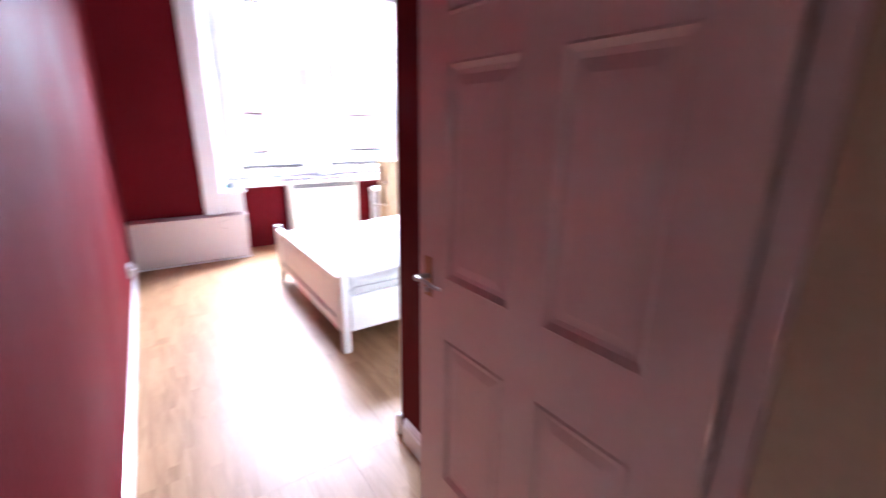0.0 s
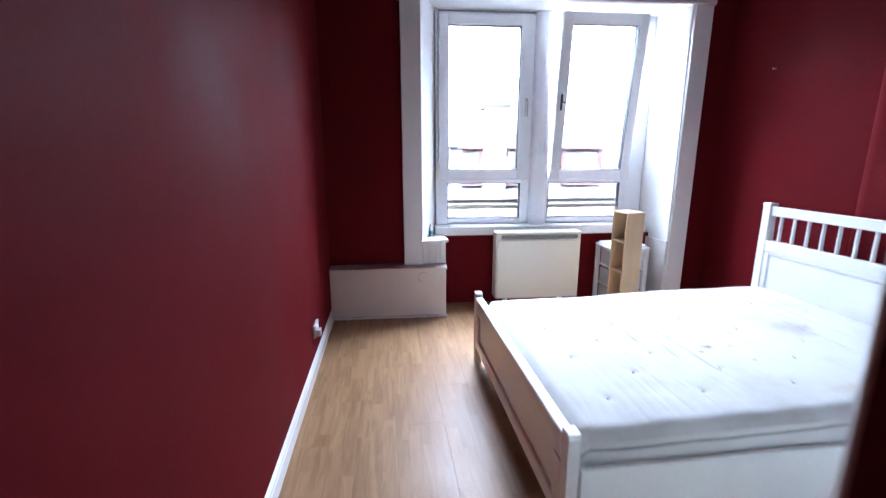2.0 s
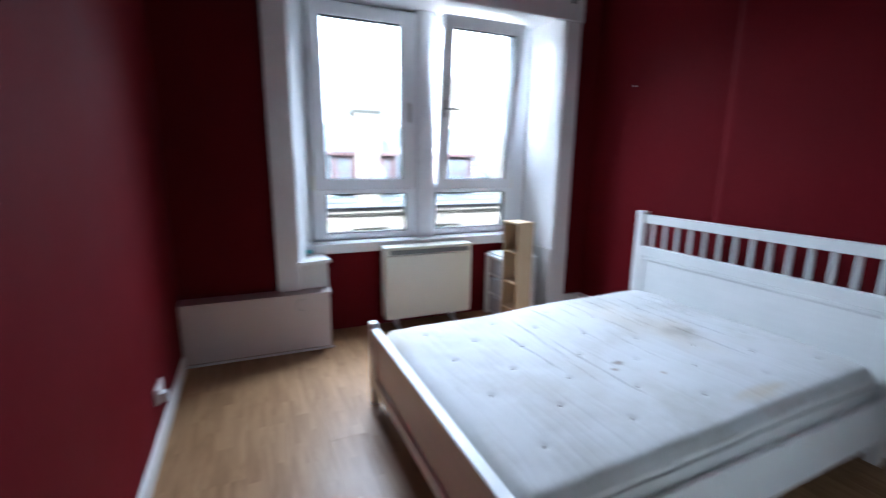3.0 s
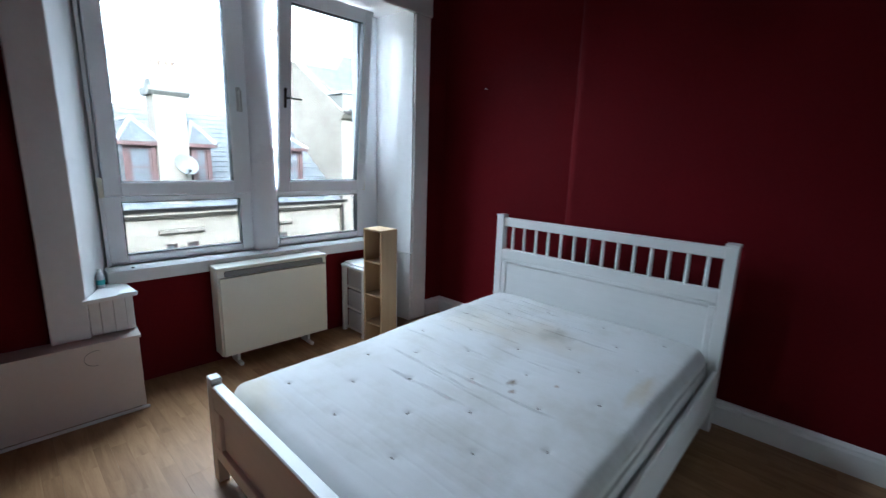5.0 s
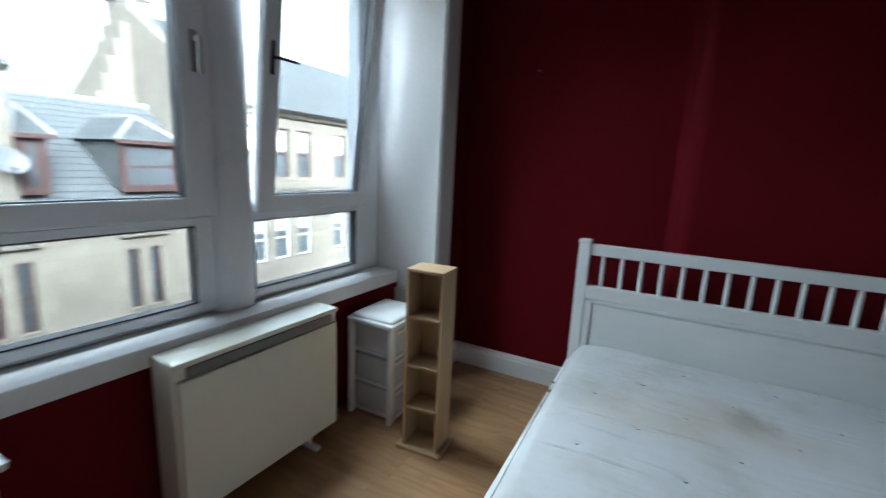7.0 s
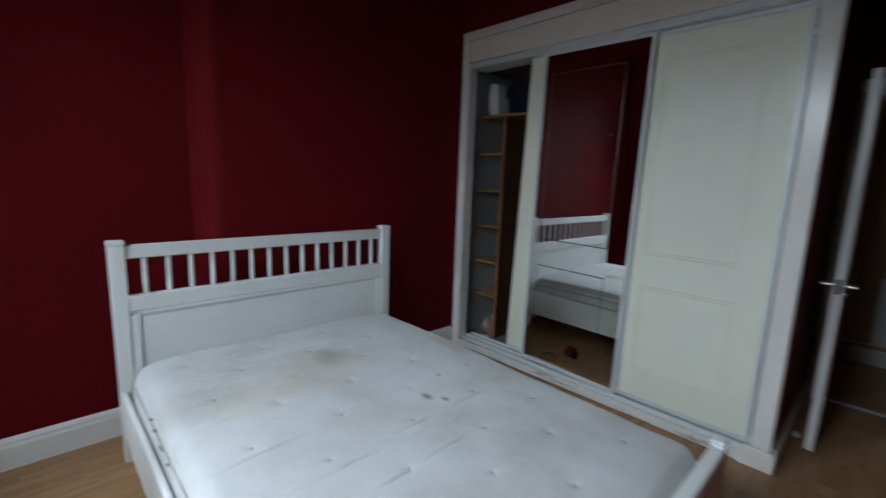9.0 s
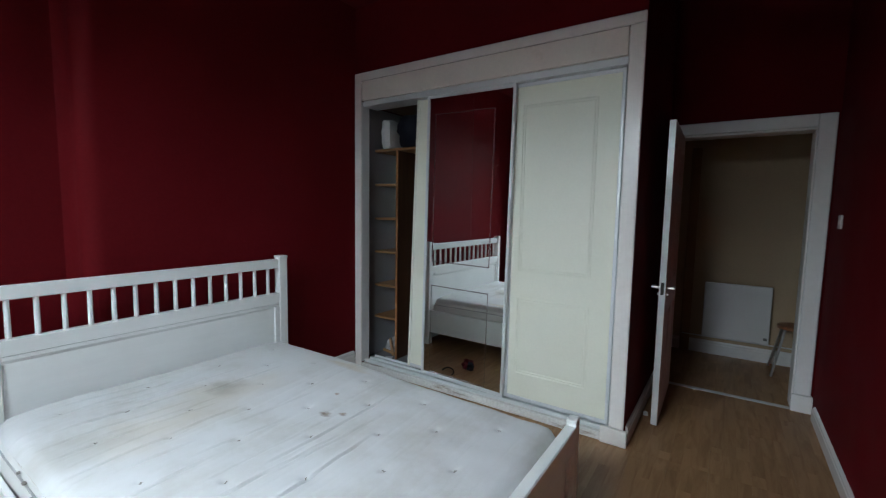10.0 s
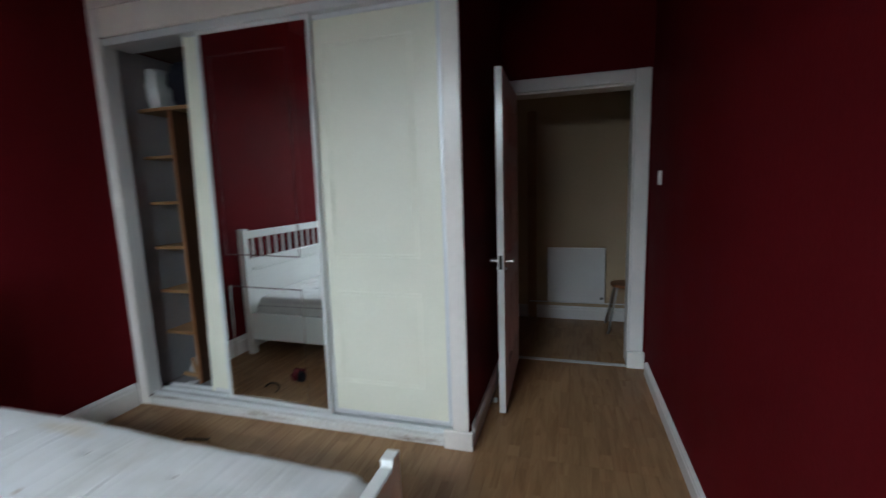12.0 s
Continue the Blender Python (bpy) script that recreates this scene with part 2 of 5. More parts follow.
CEIL = surface("white_emulsion", (0.75, 0.74, 0.72), 0.8, 0, 0.04, 1.0, 60.0, 0.2)
HALLPAINT = surface("tan_hall_emulsion", (0.46, 0.345, 0.22), 0.7, 0, 0.08, 1.0, 50.0, 0.2)
HALLWOOD = wood("brown_varnished_wood", (0.30, 0.13, 0.05), (0.17, 0.065, 0.022), 0.4)
GREY = surface("grey_plastic_grille", (0.20, 0.20, 0.19), 0.45, 0, 0.05)
GASKET = surface("black_rubber_gasket", (0.02, 0.02, 0.022), 0.6, 0, 0.1)
CHROME = surface("worn_chrome", (0.50, 0.49, 0.47), 0.33, 1.0, 0.05)
BRASS = surface("tarnished_brass_plate", (0.36, 0.20, 0.10), 0.35, 1.0, 0.15)
ALU = surface("satin_aluminium", (0.70, 0.71, 0.71), 0.38, 0.25, 0.04, 2.0, 60.0, 0.05, (1, 1, 0.05))
DARKMETAL = surface("dark_metal", (0.05, 0.045, 0.04), 0.4, 0.8, 0.1)
# wood with the closet's inner shade worked into its dark colour
SHADEWOOD = wood("closet_shade_wood", (0.10, 0.042, 0.018), (0.055, 0.022, 0.010), 0.5)
BIRCH = wood("birch_veneer", (0.50, 0.35, 0.195), (0.41, 0.27, 0.14), 0.45)
PINE = wood("orange_pine", (0.34, 0.195, 0.085), (0.24, 0.125, 0.05), 0.5, "x")
PLASTIC = surface("clear_white_plastic", (0.60, 0.61, 0.63), 0.2, 0, 0.04)
TEAL = surface("teal_label", (0.05, 0.35, 0.36), 0.5)
CLOTH_WHITE = surface("white_cloth", (0.62, 0.62, 0.62), 0.9, 0, 0.1, 9.0, 200.0, 0.3)
CLOTH_BLUE = surface("navy_cloth", (0.008, 0.008, 0.018), 0.9, 0, 0.2, 9.0, 200.0, 0.3)
CLOTH_RED = surface("red_cloth", (0.13, 0.005, 0.012), 0.85, 0, 0.2, 12.0, 200.0, 0.3)
CARPET = surface("grey_closet_floor", (0.20, 0.19, 0.19), 0.95, 0, 0.2, 6.0, 150.0, 0.4)
WORNBOARD, _nt, _b = node_mat("scuffed_sill_paint")
_n = noise_node(_nt, 9.0, 7.0, (0.22, 2.2, 1.4), 0.72)
_f = noise_node(_nt, 60.0, 3.0)
_c = ramp(_nt, _f.outputs["Fac"], [(0.3, (0.62, 0.60, 0.57)), (0.7, (0.76, 0.75, 0.73))]).outputs["Color"]
link(_nt, mix(_nt, ramp(_nt, _n.outputs["Fac"], [(0.56, (0, 0, 0)), (0.66, (0.85, 0.85, 0.85))]).outputs["Color"], _c, (0.20, 0.115, 0.065)), _b.inputs["Base Color"])
_b.inputs["Roughness"].default_value = 0.45
bump(_nt, _b, _n.outputs["Fac"], 0.3)
LINING = surface("grey_lining_board", (0.36, 0.36, 0.37), 0.7, 0, 0.10, 2.0, 50.0, 0.15)
OAK = laminate()
TICKING = mattress_cloth()
SIDECLOTH = surface("mattress_side_cloth", (0.66, 0.65, 0.63), 0.85, 0, 0.06, 5.0, 260.0, 0.25, None, (0.55, 0.48, 0.38))
PIPING = surface("greyed_piping", (0.36, 0.355, 0.35), 0.9, 0, 0.25, 8.0, 200.0, 0.3)
TUFT = surface("grey_tuft_thread", (0.22, 0.20, 0.18), 0.9, 0, 0.2)
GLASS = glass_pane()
MIRROR, _nt, _b = node_mat("mirror_glass")
_b.inputs["Metallic"].default_value, _b.inputs["Roughness"].default_value = 1.0, 0.015
_b.inputs["Base Color"].default_value = (0.91, 0.93, 0.92, 1)
ETCH = surface("bevelled_mirror_groove", (0.75, 0.77, 0.77), 0.18, 1.0, 0.05)
SAND = stone("blond_sandstone", (0.275, 0.25, 0.205), (0.235, 0.212, 0.172), 0.75, 0.32)
SAND2 = stone("weathered_sandstone", (0.22, 0.20, 0.167), (0.185, 0.166, 0.137), 0.6, 0.3)
SLATE = stone("grey_slate", (0.105, 0.115, 0.119), (0.075, 0.082, 0.086), 0.28, 0.16)
COPE = surface("weathered_grey_cope", (0.135, 0.137, 0.122), 0.9, 0, 0.25, 3.0, 25.0, 0.4)
LEAD = surface("pale_lead_flashing", (0.33, 0.34, 0.355), 0.5, 0.2, 0.1)
REDTIM = surface("dark_red_timber", (0.066, 0.034, 0.031), 0.5, 0, 0.15)
PANE = surface("dark_far_pane", (0.09, 0.10, 0.11), 0.08, 0, 0.3, 1.0)
BLIND = surface("white_blind", (0.5, 0.5, 0.485), 0.8, 0, 0.05)
DISH = surface("grey_dish_paint", (0.34, 0.355, 0.37), 0.4, 0.1, 0.05)
TERRA = surface("buff_chimney_pot", (0.19, 0.145, 0.105), 0.8, 0, 0.15)
TARMAC = surface("asphalt", (0.05, 0.05, 0.052), 0.9, 0, 0.2, 0.4, 60.0, 0.3)
SOCKETW = surface("white_plastic_plate", (0.76, 0.76, 0.75), 0.35, 0, 0.03)

# ---- building helpers ----
ORIGIN = {}


def box(x0, x1, y0, y1, z0, z1, bev=0.0, bm=None, seg=1):
    """A box, joined to bm where given; bev rounds its edges."""
    b = bmesh.new()
    bmesh.ops.create_cube(b, size=1.0)
    for v in b.verts:
        v.co = ((x0 + x1) / 2 + v.co.x * (x1 - x0), (y0 + y1) / 2 + v.co.y * (y1 - y0), (z0 + z1) / 2 + v.co.z * (z1 - z0))
    if bev > 0:
        bmesh.ops.bevel(b, geom=b.edges[:], offset=bev, segments=seg, affect="EDGES", profile=0.6)
    return joined(bm, b)


def joined(bm, b):
    if bm is None:
        return b
    me = bpy.data.meshes.new("tmp")
    b.to_mesh(me)
    b.free()
    bm.from_mesh(me)
    bpy.data.meshes.remove(me)
    return bm


def tube(p, q, r, r2=None, n=12, bm=None):
    """A round bar from p to q."""
    b = bmesh.new()
    p, q = Vector(p), Vector(q)
    d = q - p
    bmesh.ops.create_cone(b, cap_ends=True, segments=n, radius1=r, radius2=r if r2 is None else r2, depth=d.length)
    m = Matrix.Translation((p + q) / 2) @ d.to_track_quat("Z", "Y").to_matrix().to_4x4()
    bmesh.ops.transform(b, matrix=m, verts=b.verts)
    return joined(bm, b)


def prism(outline, z0, z1, bm=None, axis="z"):
    """A flat outline drawn out along an axis. For axis x the outline is (y, z), for y it is (x, z)."""
    b = bmesh.new()
    put = {"z": lambda a, c, h: (a, c, h), "x": lambda a, c, h: (h, a, c), "y": lambda a, c, h: (a, h, c)}[axis]
    lo = [b.verts.new(put(a, c, z0)) for a, c in outline]
    hi = [b.verts.new(put(a, c, z1)) for a, c in outline]
    n = len(outline)
    b.faces.new(lo)
    b.faces.new(hi)
    for i in range(n):
        b.faces.new((lo[i], lo[(i + 1) % n], hi[(i + 1) % n], hi[i]))
    bmesh.ops.recalc_face_normals(b, faces=b.faces)
    return joined(bm, b)


def turned(bm, m):
    bmesh.ops.transform(bm, matrix=m, verts=bm.verts)
    return bm


def smooth_by_angle(me, angle=0.7):
    me.shade_smooth()
    me.set_sharp_from_angle(angle=angle)


def thing(name, at, label, category, group="", kind="", rz=0.0):
    ob = new(name)
    ob.empty_display_size = 0.1
    ob.location = at
    ob.rotation_euler = (0, 0, radians(rz))
    ORIGIN[ob.name] = Vector((0, 0, 0)) if rz else Vector(at)
    return tagged(ob, label, category, group, kind)


def part(name, bm, material, parent, label="", smooth=False):
    me = bpy.data.meshes.new(name)
    o = ORIGIN.get(parent.name, Vector((0, 0, 0))) if parent else Vector((0, 0, 0))
    if o.length:
        bmesh.ops.translate(bm, verts=bm.verts, vec=-o)
    bm.to_mesh(me)
    bm.free()
    me.materials.append(material)
    if smooth:
        smooth_by_angle(me)
    ob = new(name, me)
    ob.parent = parent
    ORIGIN[ob.name] = o
    return tagged(ob, label)


def structure(name, bm, material, label, category):
    ob = part(name, bm, material, None)
    return tagged(ob, label, category, "", "structure")


# ---- the rooms: floor, walls, ceiling ----
CEILING = 3.05
EAST_N, EAST_S = 3.44, 3.27
structure("wall_west", box(-0.15, 0.0, 0.53, 5.6, -0.1, CEILING), RED, "dark red painted plaster wall with satin sheen", "wall")
bm = box(-0.15, 0.72, 5.02, 5.6, -0.1, CEILING)
box(3.14, 3.7, 5.02, 5.6, -0.1, CEILING, 0, bm)
box(0.72, 3.14, 5.02, 5.6, 2.70, CEILING, 0, bm)
box(0.72, 3.14, 5.27, 5.6, -0.1, 0.66, 0, bm)
structure("wall_north", bm, RED, "dark red window wall with a deep recess", "wall")
RETURN = [(EAST_S + 0.085 * (1 - math.cos(a)), 3.60 + 0.085 * math.sin(a)) for a in [math.pi / 2 * k / 10 for k in range(11)]] + [(EAST_N - 0.02, 3.70), (EAST_N, 3.72)]
bm = prism([(EAST_S, 0.6), *RETURN, (EAST_N, 5.02), (3.7, 5.02), (3.7, 0.6)], -0.1, CEILING)
smooth_by_angle(structure("wall_east", bm, RED, "dark red wall stepping out at the chimney breast", "wall").data)
structure("wall_closet_side", box(1.02, 1.10, 0.53, 1.800, -0.1, CEILING), RED, "dark red side wall of the built-in closet", "wall")
structure("wall_closet_bulkhead", box(1.10, EAST_S, 1.70, 1.800, 2.46, CEILING), RED, "dark red wall above the closet doors", "wall")
structure("wall_closet_back", box(1.10, EAST_S, 0.95, 1.05, -0.1, CEILING), CEIL, "plain white wall behind the closet", "wall")
bm = box(-0.15, 0.10, 0.38, 0.53, -0.1, CEILING)
box(0.95, 1.10, 0.38, 0.53, -0.1, CEILING, 0, bm)
box(0.10, 0.95, 0.38, 0.53, 2.025, CEILING, 0, bm)
structure("wall_south", bm, RED, "dark red wall round the bedroom doorway", "wall")
for name, span in (("wall_hall_south", (-1.6, 1.75, -0.73, -0.58)), ("wall_hall_west", (-1.75, -1.6, -0.73, 0.53)), ("wall_hall_north_west", (-1.6, -0.15, 0.38, 0.53)),
                   ("wall_hall_east", (1.60, 1.75, -0.58, 0.38)), ("wall_hall_north_east", (1.10, 1.75, 0.38, 0.53))):
    structure(name, box(*span, -0.1, CEILING), HALLPAINT, "tan painted hall wall", "wall")
# ceiling is out of view; dark red chosen to keep the upper walls dim
structure("ceiling", box(-0.15, 3.7, 0.38, 5.6, CEILING, CEILING + 0.12), RED, "unseen ceiling, dark red to cut bounced light", "ceiling")
structure("ceiling_hall", box(-1.75, 1.75, -0.73, 0.38, 2.6, 2.72), CEIL, "white plaster hall ceiling", "ceiling")
floor = structure("floor", box(-1.75, 3.7, -0.73, 5.6, -0.14, -0.0095), CARPET, "oak laminate floor laid towards the window", "floor")


def skirting(name, pts, h, d, inward, label):
    """Skirting along a line of plan points; inward is +1 or -1 to the left of the run."""
    prof = [(0, 0), (d, 0), (d, h * 0.72), (d * 0.75, h * 0.80), (d * 0.75, h * 0.88), (d * 0.35, h * 0.97), (0, h)]
    bm = bmesh.new()
    rings = []
    for i, p in enumerate(pts):
        a = Vector(pts[max(0, i - 1)])
        c = Vector(pts[min(len(pts) - 1, i + 1)])
        p = Vector(p)
        d1 = (p - a).normalized() if i else (c - p).normalized()
        d2 = (c - p).normalized() if i < len(pts) - 1 else d1
        n1, n2 = Vector((-d1.y, d1.x)) * inward, Vector((-d2.y, d2.x)) * inward
        n = (n1 + n2)
        n = n / max(0.3, n.dot(n1))
        rings.append([bm.verts.new((p.x + n.x * u, p.y + n.y * u, v)) for u, v in prof])
    for r0, r1 in zip(rings, rings[1:]):
        for k in range(len(prof)):
            bm.faces.new((r0[k], r0[(k + 1) % len(prof)], r1[(k + 1) % len(prof)], r1[k]))
    bm.faces.new(rings[0])
    bm.faces.new(rings[-1])
    bmesh.ops.recalc_face_normals(bm, faces=bm.faces)
    return structure(name, bm, WHITE, label, "skirting board")


skirting("baseboard_west", [(0, 0.66), (0, 5.01)], 0.095, 0.02, -1, "white gloss skirting board, scuffed")
skirting("baseboard_east", [(EAST_S, 1.83), (EAST_S, 3.60), (EAST_S + 0.03, 3.665), (EAST_N, 3.715), (EAST_N, 5.012), (3.235, 5.012)], 0.15, 0.022, 1, "tall white gloss skirting board")
skirting("baseboard_closet", [(1.02, 0.60), (1.02, 1.76)], 0.115, 0.02, 1, "white skirting board behind the open door")
skirting("baseboard_hall", [(1.6, -0.58), (-1.6, -0.58)], 0.13, 0.02, -1, "white hall skirting board")

# ---- window recess: architrave, linings, ledge, sill ----
bm = box(0.635, 0.80, 4.985, 5.018, 0.452, 2.565, 0.006)
structure("trim_window_left", bm, WHITE, "flat white gloss architrave beside the window", "architrave")
bm = box(3.06, 3.22, 4.985, 5.018, 0.0, 2.60, 0.006)
structure("trim_window_right", bm, WHITE, "flat white gloss architrave down to the floor", "architrave")
bm = box(0.615, 3.235, 4.975, 5.018, 2.60, 2.79, 0.008)
box(0.615, 0.80, 4.975, 5.018, 2.567, 2.598, 0.004, bm)
structure("trim_window_head", bm, WHITE, "white gloss architrave head over the window", "architrave")
bm = prism([(0.80, 5.0), (0.955, 5.46), (0.955, 5.56), (0.72, 5.56), (0.72, 5.019), (0.80, 5.019)], 0.62, 2.70)
structure("trim_ingo_left", bm, GLOSSPANEL, "splayed high-gloss white panel of the window recess", "window lining")
bm = prism([(3.06, 5.0), (3.06, 5.019), (3.14, 5.019), (3.14, 5.56), (2.99, 5.56), (2.99, 5.46)], 0.0, 2.70)
structure("trim_ingo_right", bm, WHITE, "splayed white panel of the window recess", "window lining")
bm = prism([(3.032, 4.994), (3.058, 4.994), (2.982, 5.47), (2.968, 5.47)], 0.0, 0.62)
structure("trim_ingo_dado", bm, OLDWHITE, "lower white boarding of the window recess", "window lining")
bm = box(0.80, 3.06, 5.0, 5.50, 2.635, 2.70, 0.003)
structure("trim_soffit", bm, WHITE, "white boarded soffit of the window recess", "window lining")

bm = prism([(3.036, 4.992), (3.050, 4.992), (3.048, 5.012), (3.034, 5.012)], 0.63, 2.634)
structure("trim_bead_right", bm, WHITE, "thin white bead at the edge of the recess", "trim")
bm = prism([(0.944, 5.385), (0.962, 5.385), (0.972, 5.415), (0.950, 5.415)], 0.745, 2.634)
structure("trim_bead_left", bm, UPVC, "thin white plastic bead beside the window frame", "trim")

boxing = thing("pipe_boxing", (0.5, 4.97, 0.0), "low off-white pipe boxing along the wall under the window", "pipe boxing")
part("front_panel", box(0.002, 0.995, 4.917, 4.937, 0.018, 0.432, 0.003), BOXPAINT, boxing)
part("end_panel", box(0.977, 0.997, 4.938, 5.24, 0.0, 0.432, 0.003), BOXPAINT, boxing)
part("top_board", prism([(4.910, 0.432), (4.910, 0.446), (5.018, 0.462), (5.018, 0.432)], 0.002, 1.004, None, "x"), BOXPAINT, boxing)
part("floor_strip", box(0.022, 1.008, 4.902, 4.917, 0.0, 0.018, 0.004), WHITE, boxing, "white quadrant strip at the floor")
bm = bmesh.new()
prev = None
for i in range(17):
    a = math.radians(70 + i * 13)
    p = (0.80 + 0.05 * math.cos(a), 4.9165, 0.365 + 0.042 * math.sin(a))
    if prev:
        tube(prev, p, 0.0014, None, 5, bm)
    prev = p
part("scratched_ring", bm, TUFT, boxing, "faint curved scratch mark")

pedestal = thing("ledge_casing", (0.9, 5.1, 0.452), "white boxed ledge casing standing on the pipe boxing", "boxed ledge")
bm = box(0.802, 0.8485, 4.992, 5.01, 0.464, 0.655, 0.002)
box(0.850, 0.906, 4.990, 5.008, 0.464, 0.655, 0.002, bm)
box(0.907, 0.960, 4.9905, 5.008, 0.464, 0.655, 0.002, bm)
box(0.961, 0.998, 4.9905, 5.008, 0.464, 0.655, 0.002, bm)
part("front_board", bm, OLDWHITE, pedestal)
part("side_board", box(0.980, 0.998, 5.009, 5.262, 0.464, 0.655, 0.002), OLDWHITE, pedestal)
part("ledge_top", prism([(0.775, 4.945), (1.022, 4.985), (1.0, 5.235), (0.90, 5.25), (0.80, 5.0)], 0.655, 0.675), WHITE, pedestal, "white ledge board with a chipped corner")

structure("window_sill", box(0.925, 2.985, 5.25, 5.455, 0.662, 0.742, 0.007, None, 2), WHITE, "white painted timber window sill", "window sill")
bm = bmesh.new()
tube((1.06, 5.30, 0.742), (1.06, 5.30, 0.748), 0.009, 0.007, 10, bm)
plug = thing("sill_bung", (1.06, 5.30, 0.742), "small dark plug on the white sill", "plug")
part("cap", bm, DARKMETAL, plug)

bottle = thing("small_bottle", (0.885, 5.19, 0.675), "small clear plastic bottle with a teal label on the ledge", "bottle")
bm = tube((0.885, 5.19, 0.675), (0.885, 5.19, 0.748), 0.021, 0.021, 16)
tube((0.885, 5.19, 0.748), (0.885, 5.19, 0.768), 0.021, 0.010, 16, bm)
part("body", bm, PLASTIC, bottle)
part("cap", tube((0.885, 5.19, 0.768), (0.885, 5.19, 0.785), 0.011, 0.011, 12), SOCKETW, bottle)
part("label", tube((0.885, 5.19, 0.695), (0.885, 5.19, 0.723), 0.0216, 0.0216, 16), TEAL, bottle, "teal paper label")
tissue = thing("folded_paper", (0.95, 5.06, 0.676), "folded white paper lying on the ledge", "paper")
part("sheet", prism([(0.93, 4.975), (1.022, 4.972), (1.0, 5.08), (0.955, 5.05)], 0.6765, 0.6805), CLOTH_WHITE, tissue)


def ring(x0, x1, z0, z1, w, y0, y1, bev=0.004):
    """A frame of four bars in an upright plane."""
    bm = box(x0, x0 + w, y0, y1, z0, z1, bev)
    box(x1 - w, x1, y0, y1, z0, z1, bev, bm)
    box(x0 + w - 0.001, x1 - w + 0.001, y0 + 0.001, y1 - 0.001, z0, z0 + w, bev, bm)
    box(x0 + w - 0.001, x1 - w + 0.001, y0 + 0.001, y1 - 0.001, z1 - w, z1, bev, bm)
    return bm


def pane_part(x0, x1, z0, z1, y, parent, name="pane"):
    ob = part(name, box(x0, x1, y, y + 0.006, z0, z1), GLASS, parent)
    # no shadow, so daylight comes in undimmed by the pane's tint
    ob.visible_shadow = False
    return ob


window = thing("window_1", (1.98, 5.44, 0.742), "white plastic double window, one sash tilted open", "window", "", "structure")
bm = box(0.957, 1.0, 5.427, 5.52, 0.742, 2.634, 0.005)
box(2.79, 2.99, 5.427, 5.52, 0.742, 2.634, 0.005, bm)
box(1.0, 2.79, 5.429, 5.52, 2.57, 2.634, 0.004, bm)
box(1.0, 1.84, 5.429, 5.52, 0.742, 0.780, 0.004, bm)
box(2.02, 2.79, 5.429, 5.52, 0.742, 0.780, 0.004, bm)
box(1.0, 1.84, 5.429, 5.52, 1.160, 1.225, 0.004, bm)
box(2.02, 2.79, 5.429, 5.52, 1.160, 1.225, 0.004, bm)
part("window_frame", bm, UPVC, window)
bm = prism([(1.835, 5.53), (1.835, 5.40), (1.850, 5.372), (1.885, 5.358), (1.965, 5.358), (2.005, 5.372), (2.022, 5.40), (2.022, 5.53)], 0.742, 2.634)
part("mullion_cover", bm, UPVC, window, "", True)
# fixed lower lights
for x0, x1, g0, g1 in ((0.962, 1.836, 1.055, 1.755), (2.021, 2.81, 2.035, 2.752)):
    bm = box(x0, g0, 5.400, 5.47, 0.760, 1.175, 0.006)
    box(g1, x1, 5.400, 5.47, 0.760, 1.175, 0.006, bm)
    box(g0, g1, 5.401, 5.47, 0.760, 0.804, 0.006, bm)
    box(g0, g1, 5.401, 5.47, 1.137, 1.175, 0.006, bm)
    light = part("lower_light", bm, UPVC, window)
    part("gasket", ring(g0 - 0.001, g1 + 0.001, 0.803, 1.138, 0.006, 5.404, 5.455, 0.0), GASKET, light, "black rubber gasket")
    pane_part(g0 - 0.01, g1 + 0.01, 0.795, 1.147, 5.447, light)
# closed left sash
SASH = (5.368, 5.426)


def sash_frame(x0, x1, g0, g1):
    bm = box(x0, g0, SASH[0], SASH[1], 1.178, 2.605, 0.009, None, 2)
    box(g1, x1, SASH[0], SASH[1], 1.178, 2.605, 0.009, bm, 2)
    box(g0 - 0.002, g1 + 0.002, SASH[0] + 0.001, SASH[1], 1.178, 1.262, 0.009, bm, 2)
    box(g0 - 0.002, g1 + 0.002, SASH[0] + 0.001, SASH[1], 2.508, 2.605, 0.009, bm, 2)
    return bm


sash = part("sash", sash_frame(0.972, 1.834, 1.060, 1.710), UPVC, window, "closed casement sash")
part("gasket", ring(1.059, 1.711, 1.261, 2.509, 0.006, 5.376, 5.424, 0.0), GASKET, sash, "black rubber gasket")
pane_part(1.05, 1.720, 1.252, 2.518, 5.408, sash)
bm = box(1.758, 1.788, 5.357, 5.3675, 1.74, 1.90, 0.004)
box(1.765, 1.781, 5.330, 5.357, 1.855, 1.875, 0.004, bm)
box(1.764, 1.782, 5.320, 5.334, 1.735, 1.878, 0.006, bm, 2)
part("handle", bm, CHROME, sash, "chrome lever handle")
part("hinge", box(0.946, 0.972, 5.372, 5.426, 1.17, 1.29, 0.003), IVORY, window, "yellowed plastic hinge cover")
# right sash, hinged at its foot and leaning in
tilt = Matrix.Translation((0, 5.40, 1.19)) @ Matrix.Rotation(radians(6.2), 4, "X") @ Matrix.Translation((0, -5.40, -1.19))
sash2 = part("tilted_sash", turned(sash_frame(2.036, 2.806, 2.124, 2.728), tilt), UPVC, window, "sash tilted inwards at the top")
part("gasket", turned(ring(2.123, 2.729, 1.261, 2.509, 0.006, 5.376, 5.424, 0.0), tilt), GASKET, sash2, "black rubber gasket")
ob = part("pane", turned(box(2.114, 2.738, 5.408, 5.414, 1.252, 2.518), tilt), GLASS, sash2)
